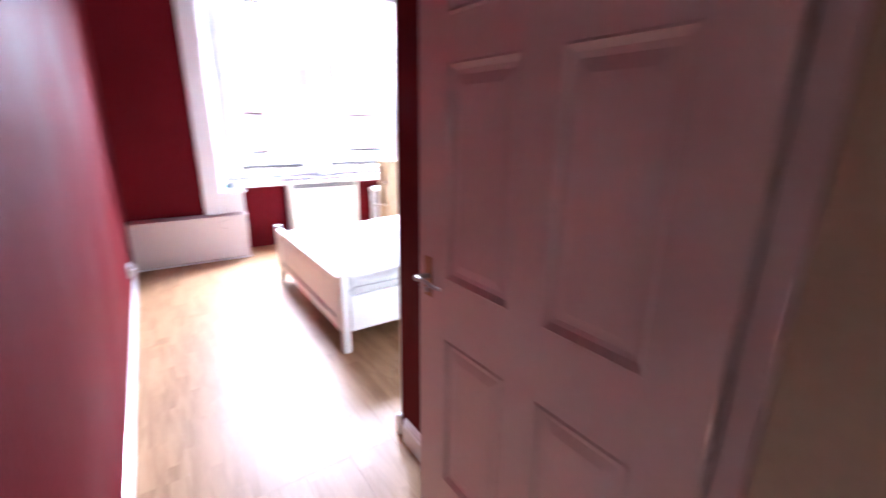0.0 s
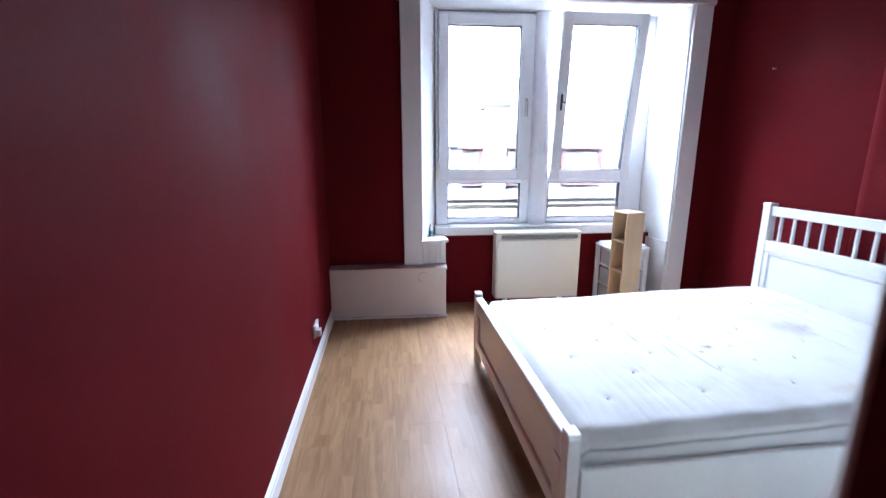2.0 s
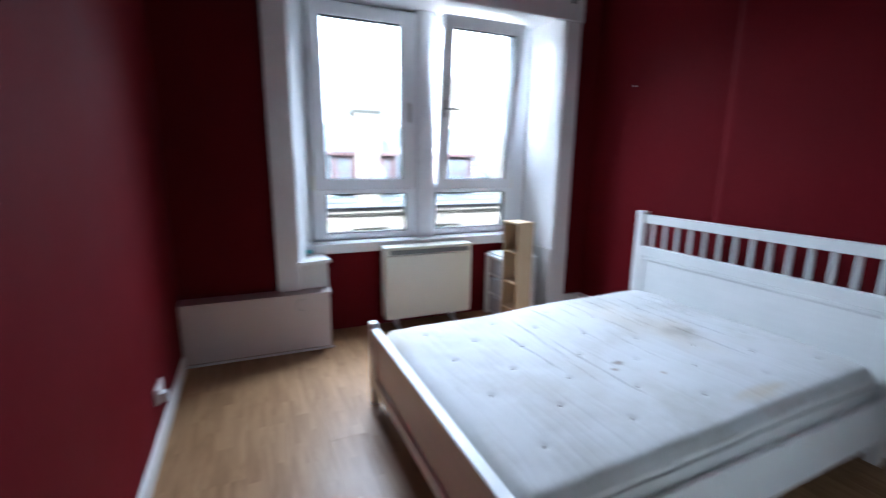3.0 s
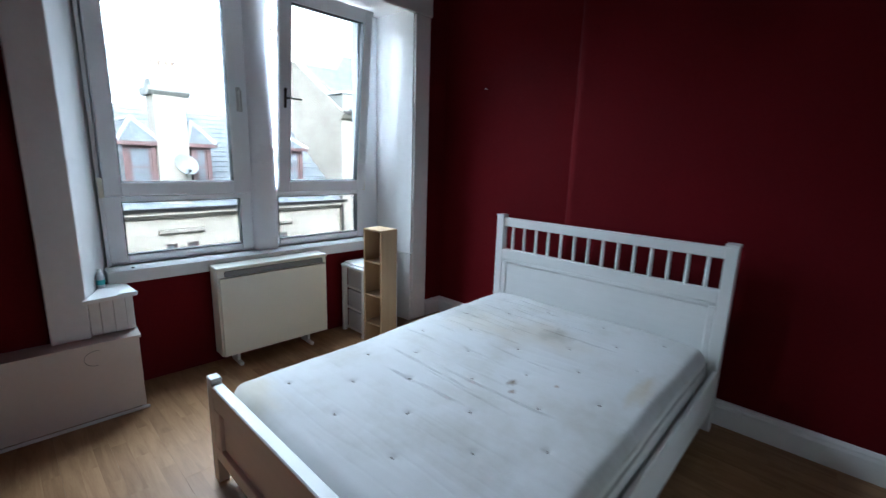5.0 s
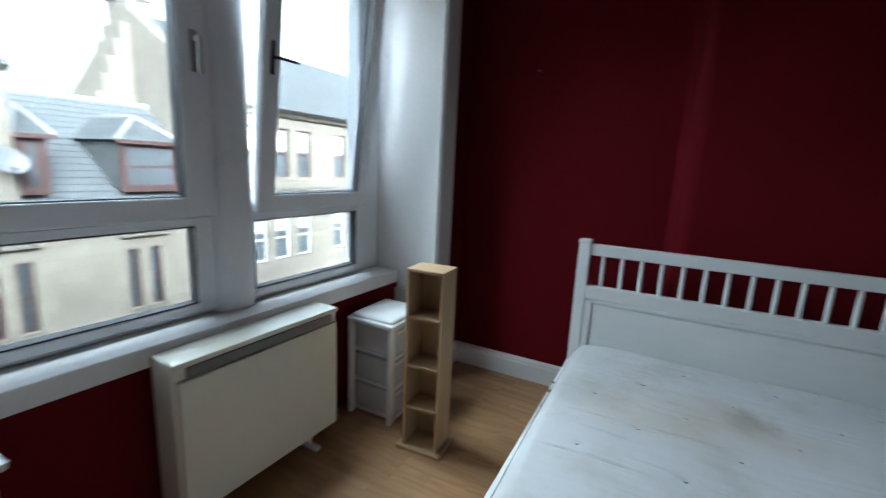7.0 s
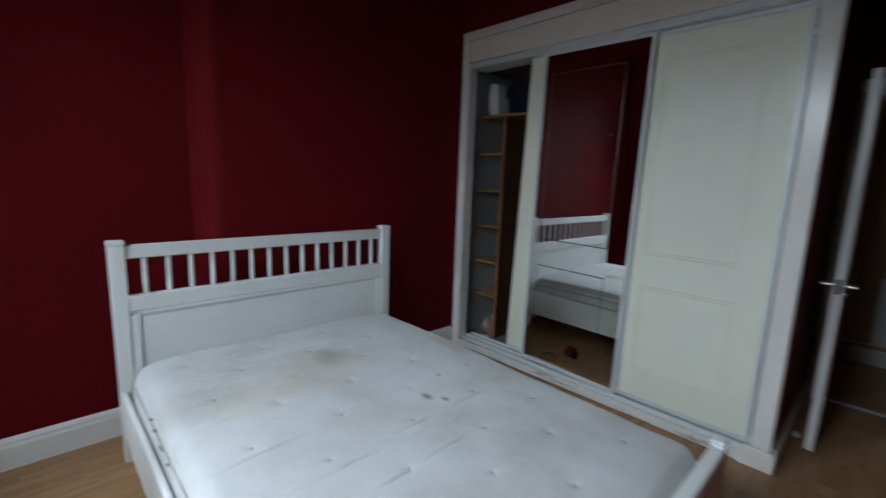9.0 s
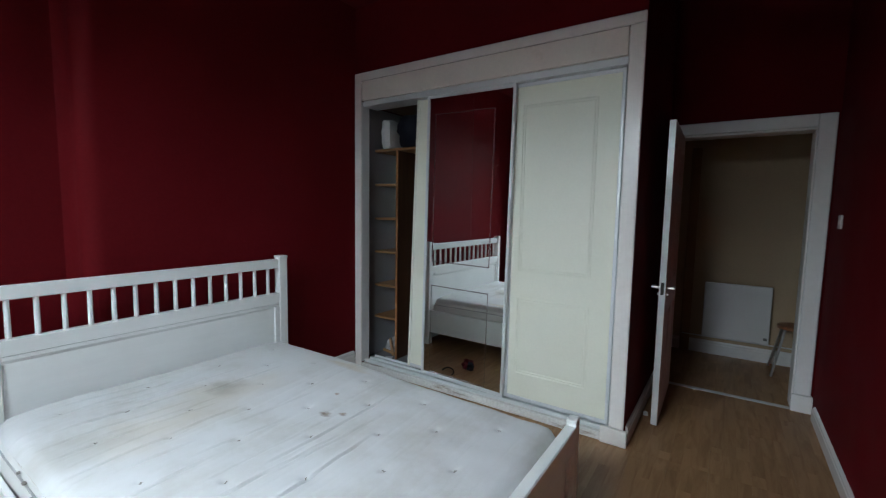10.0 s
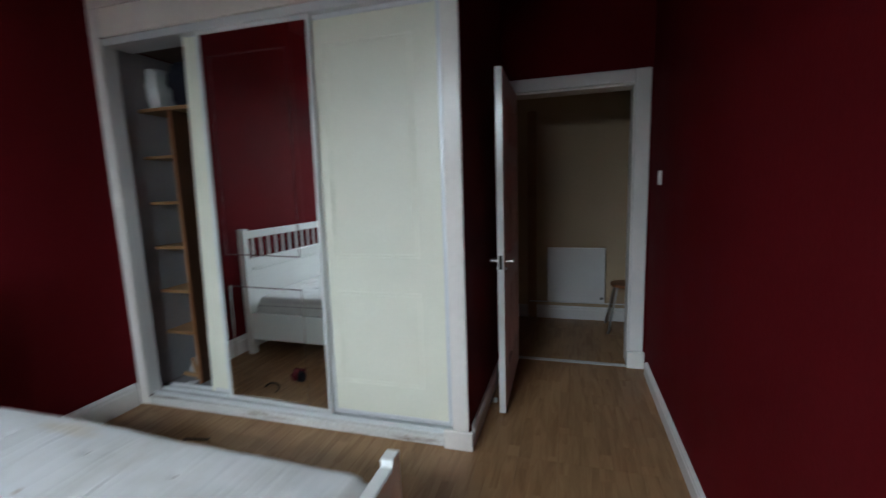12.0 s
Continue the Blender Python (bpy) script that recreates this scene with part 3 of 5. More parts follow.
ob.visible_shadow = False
bm = box(2.068, 2.088, 5.357, 5.3675, 1.80, 1.94, 0.004)
box(2.071, 2.085, 5.327, 5.357, 1.863, 1.877, 0.004, bm)
box(2.071, 2.190, 5.319, 5.330, 1.864, 1.876, 0.005, bm)
part("handle", turned(bm, tilt), DARKMETAL, sash2, "dark lever handle turned sideways")
part("hinge", box(2.810, 2.826, 5.385, 5.426, 1.17, 1.29, 0.003), IVORY, window, "yellowed plastic hinge cover")
part("stay_arm", box(2.815, 2.823, 5.25, 5.43, 2.555, 2.563), CHROME, window, "metal tilt stay")

# ---- bedroom door ----
structure("trim_door", box(0.015, 0.112, 0.531, 0.556, 0.125, 2.105, 0.006), WHITE, "white gloss door architrave", "architrave")
structure("trim_door_head", box(0.113, 1.015, 0.531, 0.554, 2.018, 2.105, 0.006), WHITE, "white gloss architrave over the doorway", "architrave")
# white architrave dimmed and pinked by colour, as in the doorway's shade
structure("trim_door_hinge", box(0.930, 1.015, 0.531, 0.580, 0.0, 2.017, 0.004), LEAFPAINT, "hinge-side architrave with shade and pink bounce in its colour", "architrave")
structure("trim_door_plinth", box(0.003, 0.125, 0.531, 0.575, 0.0, 0.124, 0.006), WHITE, "white plinth block at the foot of the architrave", "plinth block")
bm = box(0.1005, 0.122, 0.36, 0.5295, 0.0, 2.001, 0.003)
box(0.1005, 0.9495, 0.36, 0.5295, 2.002, 2.0245, 0.003, bm)
# tan here imitates shade and warm hall light on the white lining
structure("door_lining_hinge", box(0.928, 0.9495, 0.36, 0.5295, 0.0, 2.001, 0.003), HALLPAINT, "hinge-side lining, shade and warm hall light put in as tan", "door frame")
structure("door_lining", bm, OLDWHITE, "worn painted lining of the doorway", "door frame")
structure("threshold_strip", prism([(0.50, 0.0), (0.507, 0.005), (0.545, 0.005), (0.552, 0.0)], 0.123, 0.927, None, "x"), ALU, "metal threshold strip on the floor", "threshold strip")

door = thing("door_1", (0.925, 0.582, 0.012), "white six-panel door standing open against the closet wall", "door", "", "structure")
X0, X1, YH, YF, ZB, ZT = 0.905, 0.943, 0.584, 1.420, 0.012, 1.988
cols = [(0.695, 0.935), (1.035, 1.290)]
rows_ = [(0.245, 0.752), (0.938, 1.502), (1.605, 1.865)]
bm = bmesh.new()
ys = [YH, cols[0][0], cols[0][1], cols[1][0], cols[1][1], YF]
for i in (0, 2, 4):
    box(X0, X1, ys[i], ys[i + 1], ZB, ZT, 0, bm)
zs = [ZB, 0.245, 0.752, 0.938, 1.502, 1.605, 1.865, ZT]
for c0, c1 in cols:
    for i in (0, 2, 4, 6):
        box(X0, X1, c0, c1, zs[i], zs[i + 1], 0, bm)
bmesh.ops.remove_doubles(bm, verts=bm.verts, dist=0.0001)
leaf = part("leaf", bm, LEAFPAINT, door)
for c0, c1 in cols:
    for z0, z1 in rows_:
        for xs, sg in ((X0, 1), (X1, -1)):
            b = bmesh.new()
            levels = [(0.0, 0.0), (0.006, -0.004), (0.018, 0.009), (0.030, 0.011), (0.055, 0.004)]
            loops = []
            for ins, dep in levels:
                x = xs + sg * dep
                loops.append([b.verts.new((x, y, z)) for y, z in ((c0 + ins, z0 + ins), (c1 - ins, z0 + ins), (c1 - ins, z1 - ins), (c0 + ins, z1 - ins))])
            for l0, l1 in zip(loops, loops[1:]):
                for k in range(4):
                    b.faces.new((l0[k], l0[(k + 1) % 4], l1[(k + 1) % 4], l1[k]))
            b.faces.new(loops[-1])
            bmesh.ops.recalc_face_normals(b, faces=b.faces)
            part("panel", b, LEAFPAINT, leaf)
for xs, sg in ((X0, -1), (X1, 1)):
    bm = box(min(xs, xs + sg * 0.004), max(xs, xs + sg * 0.004), 1.352, 1.392, 0.86, 0.985, 0.0015)
    plate = part("handle_plate", bm, BRASS, door, "tarnished brass lever plate")
    bm = tube((xs + sg * 0.004, 1.372, 0.925), (xs + sg * 0.048, 1.372, 0.925), 0.009)
    prev = (xs + sg * 0.046, 1.372, 0.925)
    for k in range(1, 7):
        p = (xs + sg * (0.046 - 0.0015 * k), 1.372 - 0.018 * k, 0.925 + 0.004 * math.sin(k))
        tube(prev, p, 0.0075 - 0.0004 * k, None, 10, bm)
        prev = p
    part("lever", bm, CHROME, plate, "chrome lever")
    tubeb = tube((xs + sg * 0.004, 1.372, 0.882), (xs + sg * 0.014, 1.372, 0.882), 0.008)
    part("thumb_turn", tubeb, CHROME, plate, "chrome thumb turn")
door.rotation_euler = (0, 0, radians(1.2))
# lit edge stays plain white beside the bounce-tinted leaf
part("edge_strip", box(0.9055, 0.9425, 1.4201, 1.4225, 0.013, 1.987), WHITE, door, "white painted door edge")
part("latch_plate", box(0.914, 0.934, 1.4226, 1.4242, 0.885, 0.965), DARKMETAL, door, "dull metal latch plate")
for z in (0.22, 1.0, 1.75):
    part("butt_hinge", tube((0.950, 0.588, z), (0.950, 0.588, z + 0.09), 0.006), CHROME, door)

# ---- closet with sliding doors ----
closet = thing("fitted_wardrobe", (2.15, 1.78, 0.0), "built-in closet with sliding doors, one gap open", "wardrobe", "", "")
part("architrave", box(1.022, 1.108, 1.801, 1.816, 0.105, 2.455, 0.005), CLOSETWHITE, closet, "white gloss architrave")
part("architrave", box(3.19, 3.266, 1.801, 1.816, 0.0, 2.455, 0.005), CLOSETWHITE, closet, "white gloss architrave")
part("architrave_head", box(1.022, 3.266, 1.801, 1.816, 2.4555, 2.52, 0.005), CLOSETWHITE, closet, "white gloss architrave")
part("pelmet", box(1.112, 3.188, 1.785, 1.810, 2.296, 2.454, 0.004), PELMET, closet, "yellowed white pelmet board")
part("plinth_block", box(1.0, 1.155, 1.801, 1.825, 0.0, 0.104, 0.005), CLOSETWHITE, closet, "white plinth block")
bm = box(1.111, 3.189, 1.62, 1.812, 0.002, 0.055, 0.004)
part("sill_board", bm, WORNBOARD, closet, "scuffed white sill board")
part("top_track", box(1.111, 3.189, 1.62, 1.792, 2.252, 2.294, 0.003), ALU, closet, "metal top track")
bm = box(1.113, 3.187, 1.640, 1.780, 0.0555, 0.062, 0.001)
for y in (1.643, 1.706, 1.774):
    box(1.113, 3.187, y - 0.003, y + 0.003, 0.062, 0.080, 0.0008, bm)
part("bottom_track", bm, ALU, closet, "metal bottom track")
for x0 in (1.103, 3.192):
    part("side_jamb", box(x0, x0 + 0.008, 1.715, 1.800, 0.06, 2.29), WHITE, closet)
# top board coloured dark to give the unlit closet top
part("top_board_inside", box(1.105, 3.265, 1.10, 1.69, 2.30, 2.318), SHADEWOOD, closet)


def sliding(x0, x1, y, lean, name, face, mat_label, bead, edge=ALU, swing=0.0):
    """A closet door: panel, metal stiles and rails; lean in degrees about its foot."""
    d = thing(name, ((x0 + x1) / 2, y, 0.064), mat_label, "sliding door", "closet doors")
    w = Matrix.Translation((x0, y, 0.08)) @ Matrix.Rotation(radians(swing), 4, "Z") @ Matrix.Rotation(radians(lean), 4, "Y") @ Matrix.Translation((-x0, -y, -0.08))
    part("panel", turned(box(x0 + 0.02, x1 - 0.02, y - 0.012, y + 0.004, 0.105, 2.225), w), face, d)
    for a in (x0, x1 - 0.022):
        part("stile", turned(box(a, a + 0.022, y - 0.018, y + 0.012, 0.081, 2.250, 0.004), w), edge, d, "satin metal stile" if edge is ALU else "ivory edge strip")
    for z0, z1 in ((0.081, 0.108), (2.225, 2.250)):
        part("rail", turned(box(x0 + 0.022, x1 - 0.022, y - 0.016, y + 0.008, z0, z1, 0.003), w), ALU, d, "satin metal rail")
    if bead:
        for z0, z1 in ((0.275 if bead is not ETCH else 0.112, 0.810), (0.995, 2.108)):
            if bead is ETCH:
                bm = ring(x0 + 0.15, x1 - 0.075, z0, z1, 0.006, y + 0.003, y + 0.0065, 0.0025)
            else:
                bm = ring(x0 + 0.15, x1 - 0.075, z0, z1, 0.007, y + 0.003, y + 0.0080, 0.003)
                joined(bm, ring(x0 + 0.168, x1 - 0.093, z0 + 0.018, z1 - 0.018, 0.006, y + 0.003, y + 0.0070, 0.0025))
            part("moulding", turned(bm, w), bead, d)
    return d


sliding(1.125, 1.840, 1.740, 0.0, "sliding_door", IVORY, "ivory panelled sliding closet door, closed", IVORY)
sliding(1.838, 2.568, 1.772, -0.9, "mirror_door", MIRROR, "mirrored sliding closet door with bevelled lines", ETCH, ALU, -0.75)
sliding(1.99, 2.735, 1.728, -2.0, "sliding_door", IVORY, "ivory sliding closet door hanging crooked behind the mirror", None, IVORY)

# inside the closet
shelves = thing("closet_shelving", (3.1, 1.4, 0.0), "orange pine shelving inside the closet, nearly empty", "shelving")
# upright and back board are dark by colour, in place of closet shade
part("upright", box(2.985, 3.006, 1.06, 1.570, 0.055, 1.905, 0.002), SHADEWOOD, shelves)
part("edge_strip", box(2.984, 3.007, 1.5705, 1.580, 0.055, 1.905, 0.002), HALLWOOD, shelves)
part("side_lining", box(3.258, 3.2695, 1.055, 1.698, 0.056, 2.29), LINING, shelves, "grey lining board")
part("back_lining", box(1.105, 2.984, 1.0505, 1.058, 0.056, 2.29), SHADEWOOD, shelves, "back board coloured dark as the closet's shade")
for z in (0.405, 0.70, 1.005, 1.305, 1.605):
    part("shelf", box(3.0065, 3.2575, 1.08, 1.575, z, z + 0.02, 0.002), PINE, shelves)
part("top_shelf", box(1.11, 3.2575, 1.06, 1.575, 1.906, 1.928, 0.002), PINE, shelves)


def lump(at, size, seed, squash=1.0, amp=0.35):
    """A soft crumpled heap."""
    b = bmesh.new()
    bmesh.ops.create_icosphere(b, subdivisions=3, radius=1.0)
    for v in b.verts:
        n = noise.noise(v.co * 1.7 + Vector((seed, 0, 0))) + 0.5 * noise.noise(v.co * 4.1 + Vector((0, seed, 0)))
        k = 1 + amp * n
        z = v.co.z * k
        v.co = (v.co.x * k * size[0], v.co.y * k * size[1], max(-0.75, z) * size[2] * squash)
    lo = min(v.co.z for v in b.verts)
    bmesh.ops.translate(b, verts=b.verts, vec=(at[0], at[1], at[2] - lo))
    return b


def sack(x0, x1, y0, y1, z0, z1, seed):
    """A soft full bag or bundle: a box with slumped, puckered sides."""
    b = bmesh.new()
    bmesh.ops.create_cube(b, size=2.0)
    bmesh.ops.subdivide_edges(b, edges=b.edges[:], cuts=7, use_grid_fill=True)
    for v in b.verts:
        r = v.co.normalized() * 1.25
        p = v.co.lerp(r, 0.45)
        n = noise.noise(p * 1.3 + Vector((seed, 0, 0))) * 0.16 + noise.noise(p * 3.7 + Vector((0, seed, 0))) * 0.09
        k = (1 + n) * (1 - 0.12 * max(0.0, p.z))
        lean = 0.12 * p.z
        v.co = ((x0 + x1) / 2 + (p.x * k + lean) * (x1 - x0) / 2 * 0.82, (y0 + y1) / 2 + p.y * k * (y1 - y0) / 2 * 0.85, (z0 + z1) / 2 + p.z * (1 + n * 0.6) * (z1 - z0) / 2 * 0.86)
    lo = min(v.co.z for v in b.verts)
    for v in b.verts:
        v.co.z = max(z0, v.co.z + (z0 - lo) - 0.012)
    return b


bag = thing("white_bag", (3.14, 1.40, 1.928), "crumpled white bag on the top closet shelf", "bag")
part("body", sack(3.10, 3.235, 1.32, 1.56, 1.929, 2.225, 3.1), CLOTH_WHITE, bag, "", True)
clothes = thing("folded_clothes", (2.88, 1.38, 1.928), "dark navy bundle on the top closet shelf", "clothes")
part("wrap", sack(2.78, 3.075, 1.28, 1.54, 1.929, 2.245, 7.7), CLOTH_BLUE, clothes, "", True)
junk = thing("crumpled_clothes", (3.14, 1.32, 0.055), "crumpled grey clothes heaped on the closet floor", "clothes")
part("heap", lump((3.13, 1.36, 0.054), (0.10, 0.15, 0.075), 5.3, 1.0, 0.5), LINING, junk, "", True)
scrap = thing("paper_scrap", (3.08, 1.56, 0.055), "small torn white paper scrap on the closet floor", "paper")
part("sheet", turned(box(-0.035, 0.035, -0.022, 0.022, 0.0, 0.003, 0.001), pose(3.08, 1.575, 0.0545, 0, 0, 24)), CLOTH_WHITE, scrap)

offcut = thing("wood_offcut", (3.10, 1.47, 0.055), "short pine offcut leaning on clothes in the closet", "wood offcut")
part("stick", turned(box(-0.012, 0.012, -0.009, 0.009, 0.0, 0.16, 0.002), pose(3.075, 1.52, 0.056, 8, 14, 20)), PINE, offcut)
part("cross_piece", turned(box(-0.06, 0.06, -0.009, 0.009, -0.011, 0.011, 0.002), pose(3.10, 1.55, 0.100, 0, -12, 10)), PINE, offcut)

# ---- the bed ----
bed = thing("bed_frame", (2.13, 3.37, 0.0), "white wooden double bed frame with a slatted headboard", "bed")
BX0, BX1, BY0, BY1 = 1.060, 3.190, 2.600, 4.135


def bed_post(x, y, h):
    bm = box(x - 0.03, x + 0.03, y - 0.03, y + 0.03, 0.0, h - 0.012, 0.003)
    box(x - 0.033, x + 0.033, y - 0.033, y + 0.033, h - 0.012, h + 0.008, 0.004, bm)
    return bm


def foot_post(x, y, h):
    bm = box(x - 0.023, x + 0.021, y - 0.028, y + 0.028, 0.0, h - 0.010, 0.003)
    box(x - 0.024, x + 0.022, y - 0.029, y + 0.029, h - 0.010, h + 0.006, 0.004, bm)
    return bm


for y in (BY0 + 0.03, BY1 - 0.03):
    part("foot_post", foot_post(BX0 + 0.03, y, 0.498), BEDWHITE, bed)
    part("head_post", bed_post(BX1 - 0.03, y, 1.062), BEDWHITE, bed)
# footboard: frame with a sunk field
fb = part("footboard", box(BX0 + 0.024, BX0 + 0.038, BY0 + 0.06, BY1 - 0.06, 0.145, 0.428), BEDWHITE, bed)
part("top_rail", box(BX0 + 0.004, BX0 + 0.052, BY0 + 0.06, BY1 - 0.06, 0.427, 0.480, 0.005), BEDWHITE, fb)
part("panel_rail", box(BX0 + 0.009, BX0 + 0.045, BY0 + 0.06, BY1 - 0.06, 0.370, 0.4265, 0.004), BEDWHITE, fb)
part("bottom_rail", box(BX0 + 0.007, BX0 + 0.045, BY0 + 0.06, BY1 - 0.06, 0.125, 0.190, 0.004), BEDWHITE, fb)
part("end_stile", box(BX0 + 0.007, BX0 + 0.045, BY0 + 0.0605, BY0 + 0.12, 0.191, 0.369, 0.003), BEDWHITE, fb)
part("end_stile", box(BX0 + 0.007, BX0 + 0.045, BY1 - 0.12, BY1 - 0.0605, 0.191, 0.369, 0.003), BEDWHITE, fb)
# headboard: rails, bars, sunk panel
hb = part("headboard", box(BX1 - 0.046, BX1 - 0.018, BY0 + 0.06, BY1 - 0.06, 0.30, 0.745), BEDWHITE, bed)
part("top_rail", box(BX1 - 0.048, BX1 - 0.012, BY0 + 0.06, BY1 - 0.06, 0.985, 1.048, 0.004), BEDWHITE, hb)
part("middle_rail", box(BX1 - 0.058, BX1 - 0.010, BY0 + 0.06, BY1 - 0.06, 0.738, 0.812, 0.004), BEDWHITE, hb)
part("panel_bead", prism([(BX1 - 0.0555, 0.7375), (BX1 - 0.0555, 0.722), (BX1 - 0.0465, 0.706), (BX1 - 0.0465, 0.7375)], BY0 + 0.1, BY1 - 0.1, None, "y"), BEDWHITE, hb)
for ya, yb in ((BY0 + 0.0605, BY0 + 0.10), (BY1 - 0.10, BY1 - 0.0605)):
    part("end_stile", box(BX1 - 0.0555, BX1 - 0.012, ya, yb, 0.30, 0.7215, 0.005), BEDWHITE, hb)
for i in range(14):
    y = BY0 + 0.06 + (BY1 - BY0 - 0.12) * (i + 0.75) / 14.5
    part("bar", tube((BX1 - 0.03, y, 0.811), (BX1 - 0.03, y, 0.986), 0.0115, 0.0105, 14), BEDWHITE, hb, "", True)
for y in (BY0, BY1 - 0.028):
    part("side_rail", box(BX0 + 0.06, BX1 - 0.06, y + 0.004, y + 0.026, 0.135, 0.365, 0.004), BEDWHITE, bed)
part("slat_base", box(BX0 + 0.062, BX1 - 0.062, BY0 + 0.035, BY1 - 0.035, 0.235, 0.262), PINE, bed, "pale slatted bed base")
part("middle_beam", box(BX0 + 0.062, BX1 - 0.062, 3.35, 3.39, 0.16, 0.234), CHROME, bed)

# mattress: a sagging quilted slab with tufts
mattress = thing("mattress", (2.125, 3.37, 0.263), "stained white double mattress with tufted buttons, no bedding", "mattress")
MX, MY = 0.995, 0.715
TUFTS = []
rnd = random.Random(5)
for r in range(9):
    for c in range(3 if r % 2 else 4):
        x = -0.79 + r * 0.203 + rnd.uniform(-0.012, 0.012)
        y = -0.522 + c * 0.348 + (0.174 if r % 2 else 0) + rnd.uniform(-0.012, 0.012)
        TUFTS.append((x, y))


CREASES = []
for k in range(22):
    mid, half = rnd.uniform(-0.15, 0.55), rnd.uniform(0.12, 0.38)
    CREASES.append((-0.40 + 1.28 * (k + rnd.uniform(0.1, 0.9)) / 22, rnd.uniform(-0.05, 0.05), rnd.uniform(-0.05, 0.05), max(-0.68, mid - half), min(0.70, mid + half), rnd.uniform(0.0015, 0.006)))


def mattress_top(x, y):
    ex, ey = min(1, (MX - abs(x)) / 0.06), min(1, (MY - abs(y)) / 0.06)
    ex, ey = max(0, ex), max(0, ey)
    edge = (1 - (1 - ex) ** 2.4) * 0.5 + (1 - (1 - ey) ** 2.4) * 0.5
    h = 0.500 + 0.045 * (edge - 1) * 1.5
    broad = min(1.0, (MY - abs(y)) / 0.28)
    h -= 0.018 * (1 - broad) ** 2
    h -= 0.030 * max(0.0, (0.35 - x) / 1.345)
    h -= 0.014 * math.exp(-((x - 0.15) ** 2 / 0.5 + y * y / 0.16))
    h += 0.010 * noise.noise(Vector((x * 1.6, y * 1.6, 3.0))) + 0.0035 * noise.noise(Vector((x * 7, y * 9, 1.0)))
    # drawn creases across the ticking
    fold = abs(noise.noise(Vector((x * 9 + 0.35 * math.sin(y * 2.3), y * 0.9, 8.0))))
    h -= 0.0042 * (0.45 + 0.55 * min(1.0, max(0.0, 0.5 + x))) * max(0.0, 1 - fold * 8) * (0.5 + 0.5 * noise.noise(Vector((x * 2.1, y * 1.7, 5.0))))
    fold = abs(noise.noise(Vector((x * 21, y * 1.6 + 4, 2.0))))
    h -= 0.0008 * max(0.0, 1 - fold * 6)
    # long drawn-in creases towards the sides
    for cx, cs, cb, y0, y1, depth in CREASES:
        if y0 < y < y1:
            d = x - cx - cs * y - cb * y * y
            if abs(d) < 0.03:
                ends = min(1.0, (y - y0) / 0.12, (y1 - y) / 0.12)
                h += depth * ends * (0.6 * math.exp(-((d - 0.011) / 0.007) ** 2) - math.exp(-(d / 0.0045) ** 2))
    for tx, ty in TUFTS:
        d2 = (x - tx) ** 2 + (y - ty) ** 2
        if d2 < 0.02:
            h -= 0.009 * math.exp(-d2 / 0.00022) + 0.0028 * math.exp(-d2 / 0.0022)
    return h


bm = bmesh.new()
NX, NY = 380, 130
us = [-MX + 2 * MX * i / NX for i in range(NX + 1)]
vs = [-MY + 2 * MY * j / NY for j in range(NY + 1)]
grid = []
for u in us:
    col = []
    for v in vs:
        cx = u - math.copysign(max(0, abs(u) - (MX - 0.05)) * max(0, abs(v) - (MY - 0.09)) * 4.5, u)
        cy = v - math.copysign(max(0, abs(u) - (MX - 0.09)) * max(0, abs(v) - (MY - 0.05)) * 4.5, v)
        col.append(bm.verts.new((2.125 + cx, 3.37 + cy, mattress_top(u, v))))
    grid.append(col)
for i in range(NX):
    for j in range(NY):
        bm.faces.new((grid[i][j], grid[i + 1][j], grid[i + 1][j + 1], grid[i][j + 1]))
top_cover = part("top_cover", bm, TICKING, mattress, "", True)
bm = bmesh.new()
rim = [(us[i], vs[0]) for i in range(0, NX + 1)] + [(us[NX], vs[j]) for j in range(1, NY + 1)] + [(us[i], vs[NY]) for i in range(NX - 1, -1, -1)] + [(us[0], vs[j]) for j in range(NY - 1, 0, -1)]
levels = []
for f, out in ((1.0, 0.0), (0.85, 0.010), (0.5, 0.016), (0.12, 0.010), (0.0, -0.004)):
    lv = []
    for u, v in rim:
        z = 0.264 + (mattress_top(u, v) - 0.264) * f
        n = Vector((u / MX if abs(u) > MX - 0.02 else 0, v / MY if abs(v) > MY - 0.02 else 0))
        cx = u - math.copysign(max(0, abs(u) - (MX - 0.05)) * max(0, abs(v) - (MY - 0.09)) * 4.5, u)
        cy = v - math.copysign(max(0, abs(u) - (MX - 0.09)) * max(0, abs(v) - (MY - 0.05)) * 4.5, v)
        w = out + 0.003 * noise.noise(Vector((u * 6, v * 6, f * 3)))
        lv.append(bm.verts.new((2.125 + cx + n.x * w, 3.37 + cy + n.y * w, z)))
    levels.append(lv)
for l0, l1 in zip(levels, levels[1:]):
    for k in range(len(rim)):
        bm.faces.new((l0[k], l0[(k + 1) % len(rim)], l1[(k + 1) % len(rim)], l1[k]))
bmesh.ops.recalc_face_normals(bm, faces=bm.faces)
part("side_band", bm, SIDECLOTH, mattress, "", True)
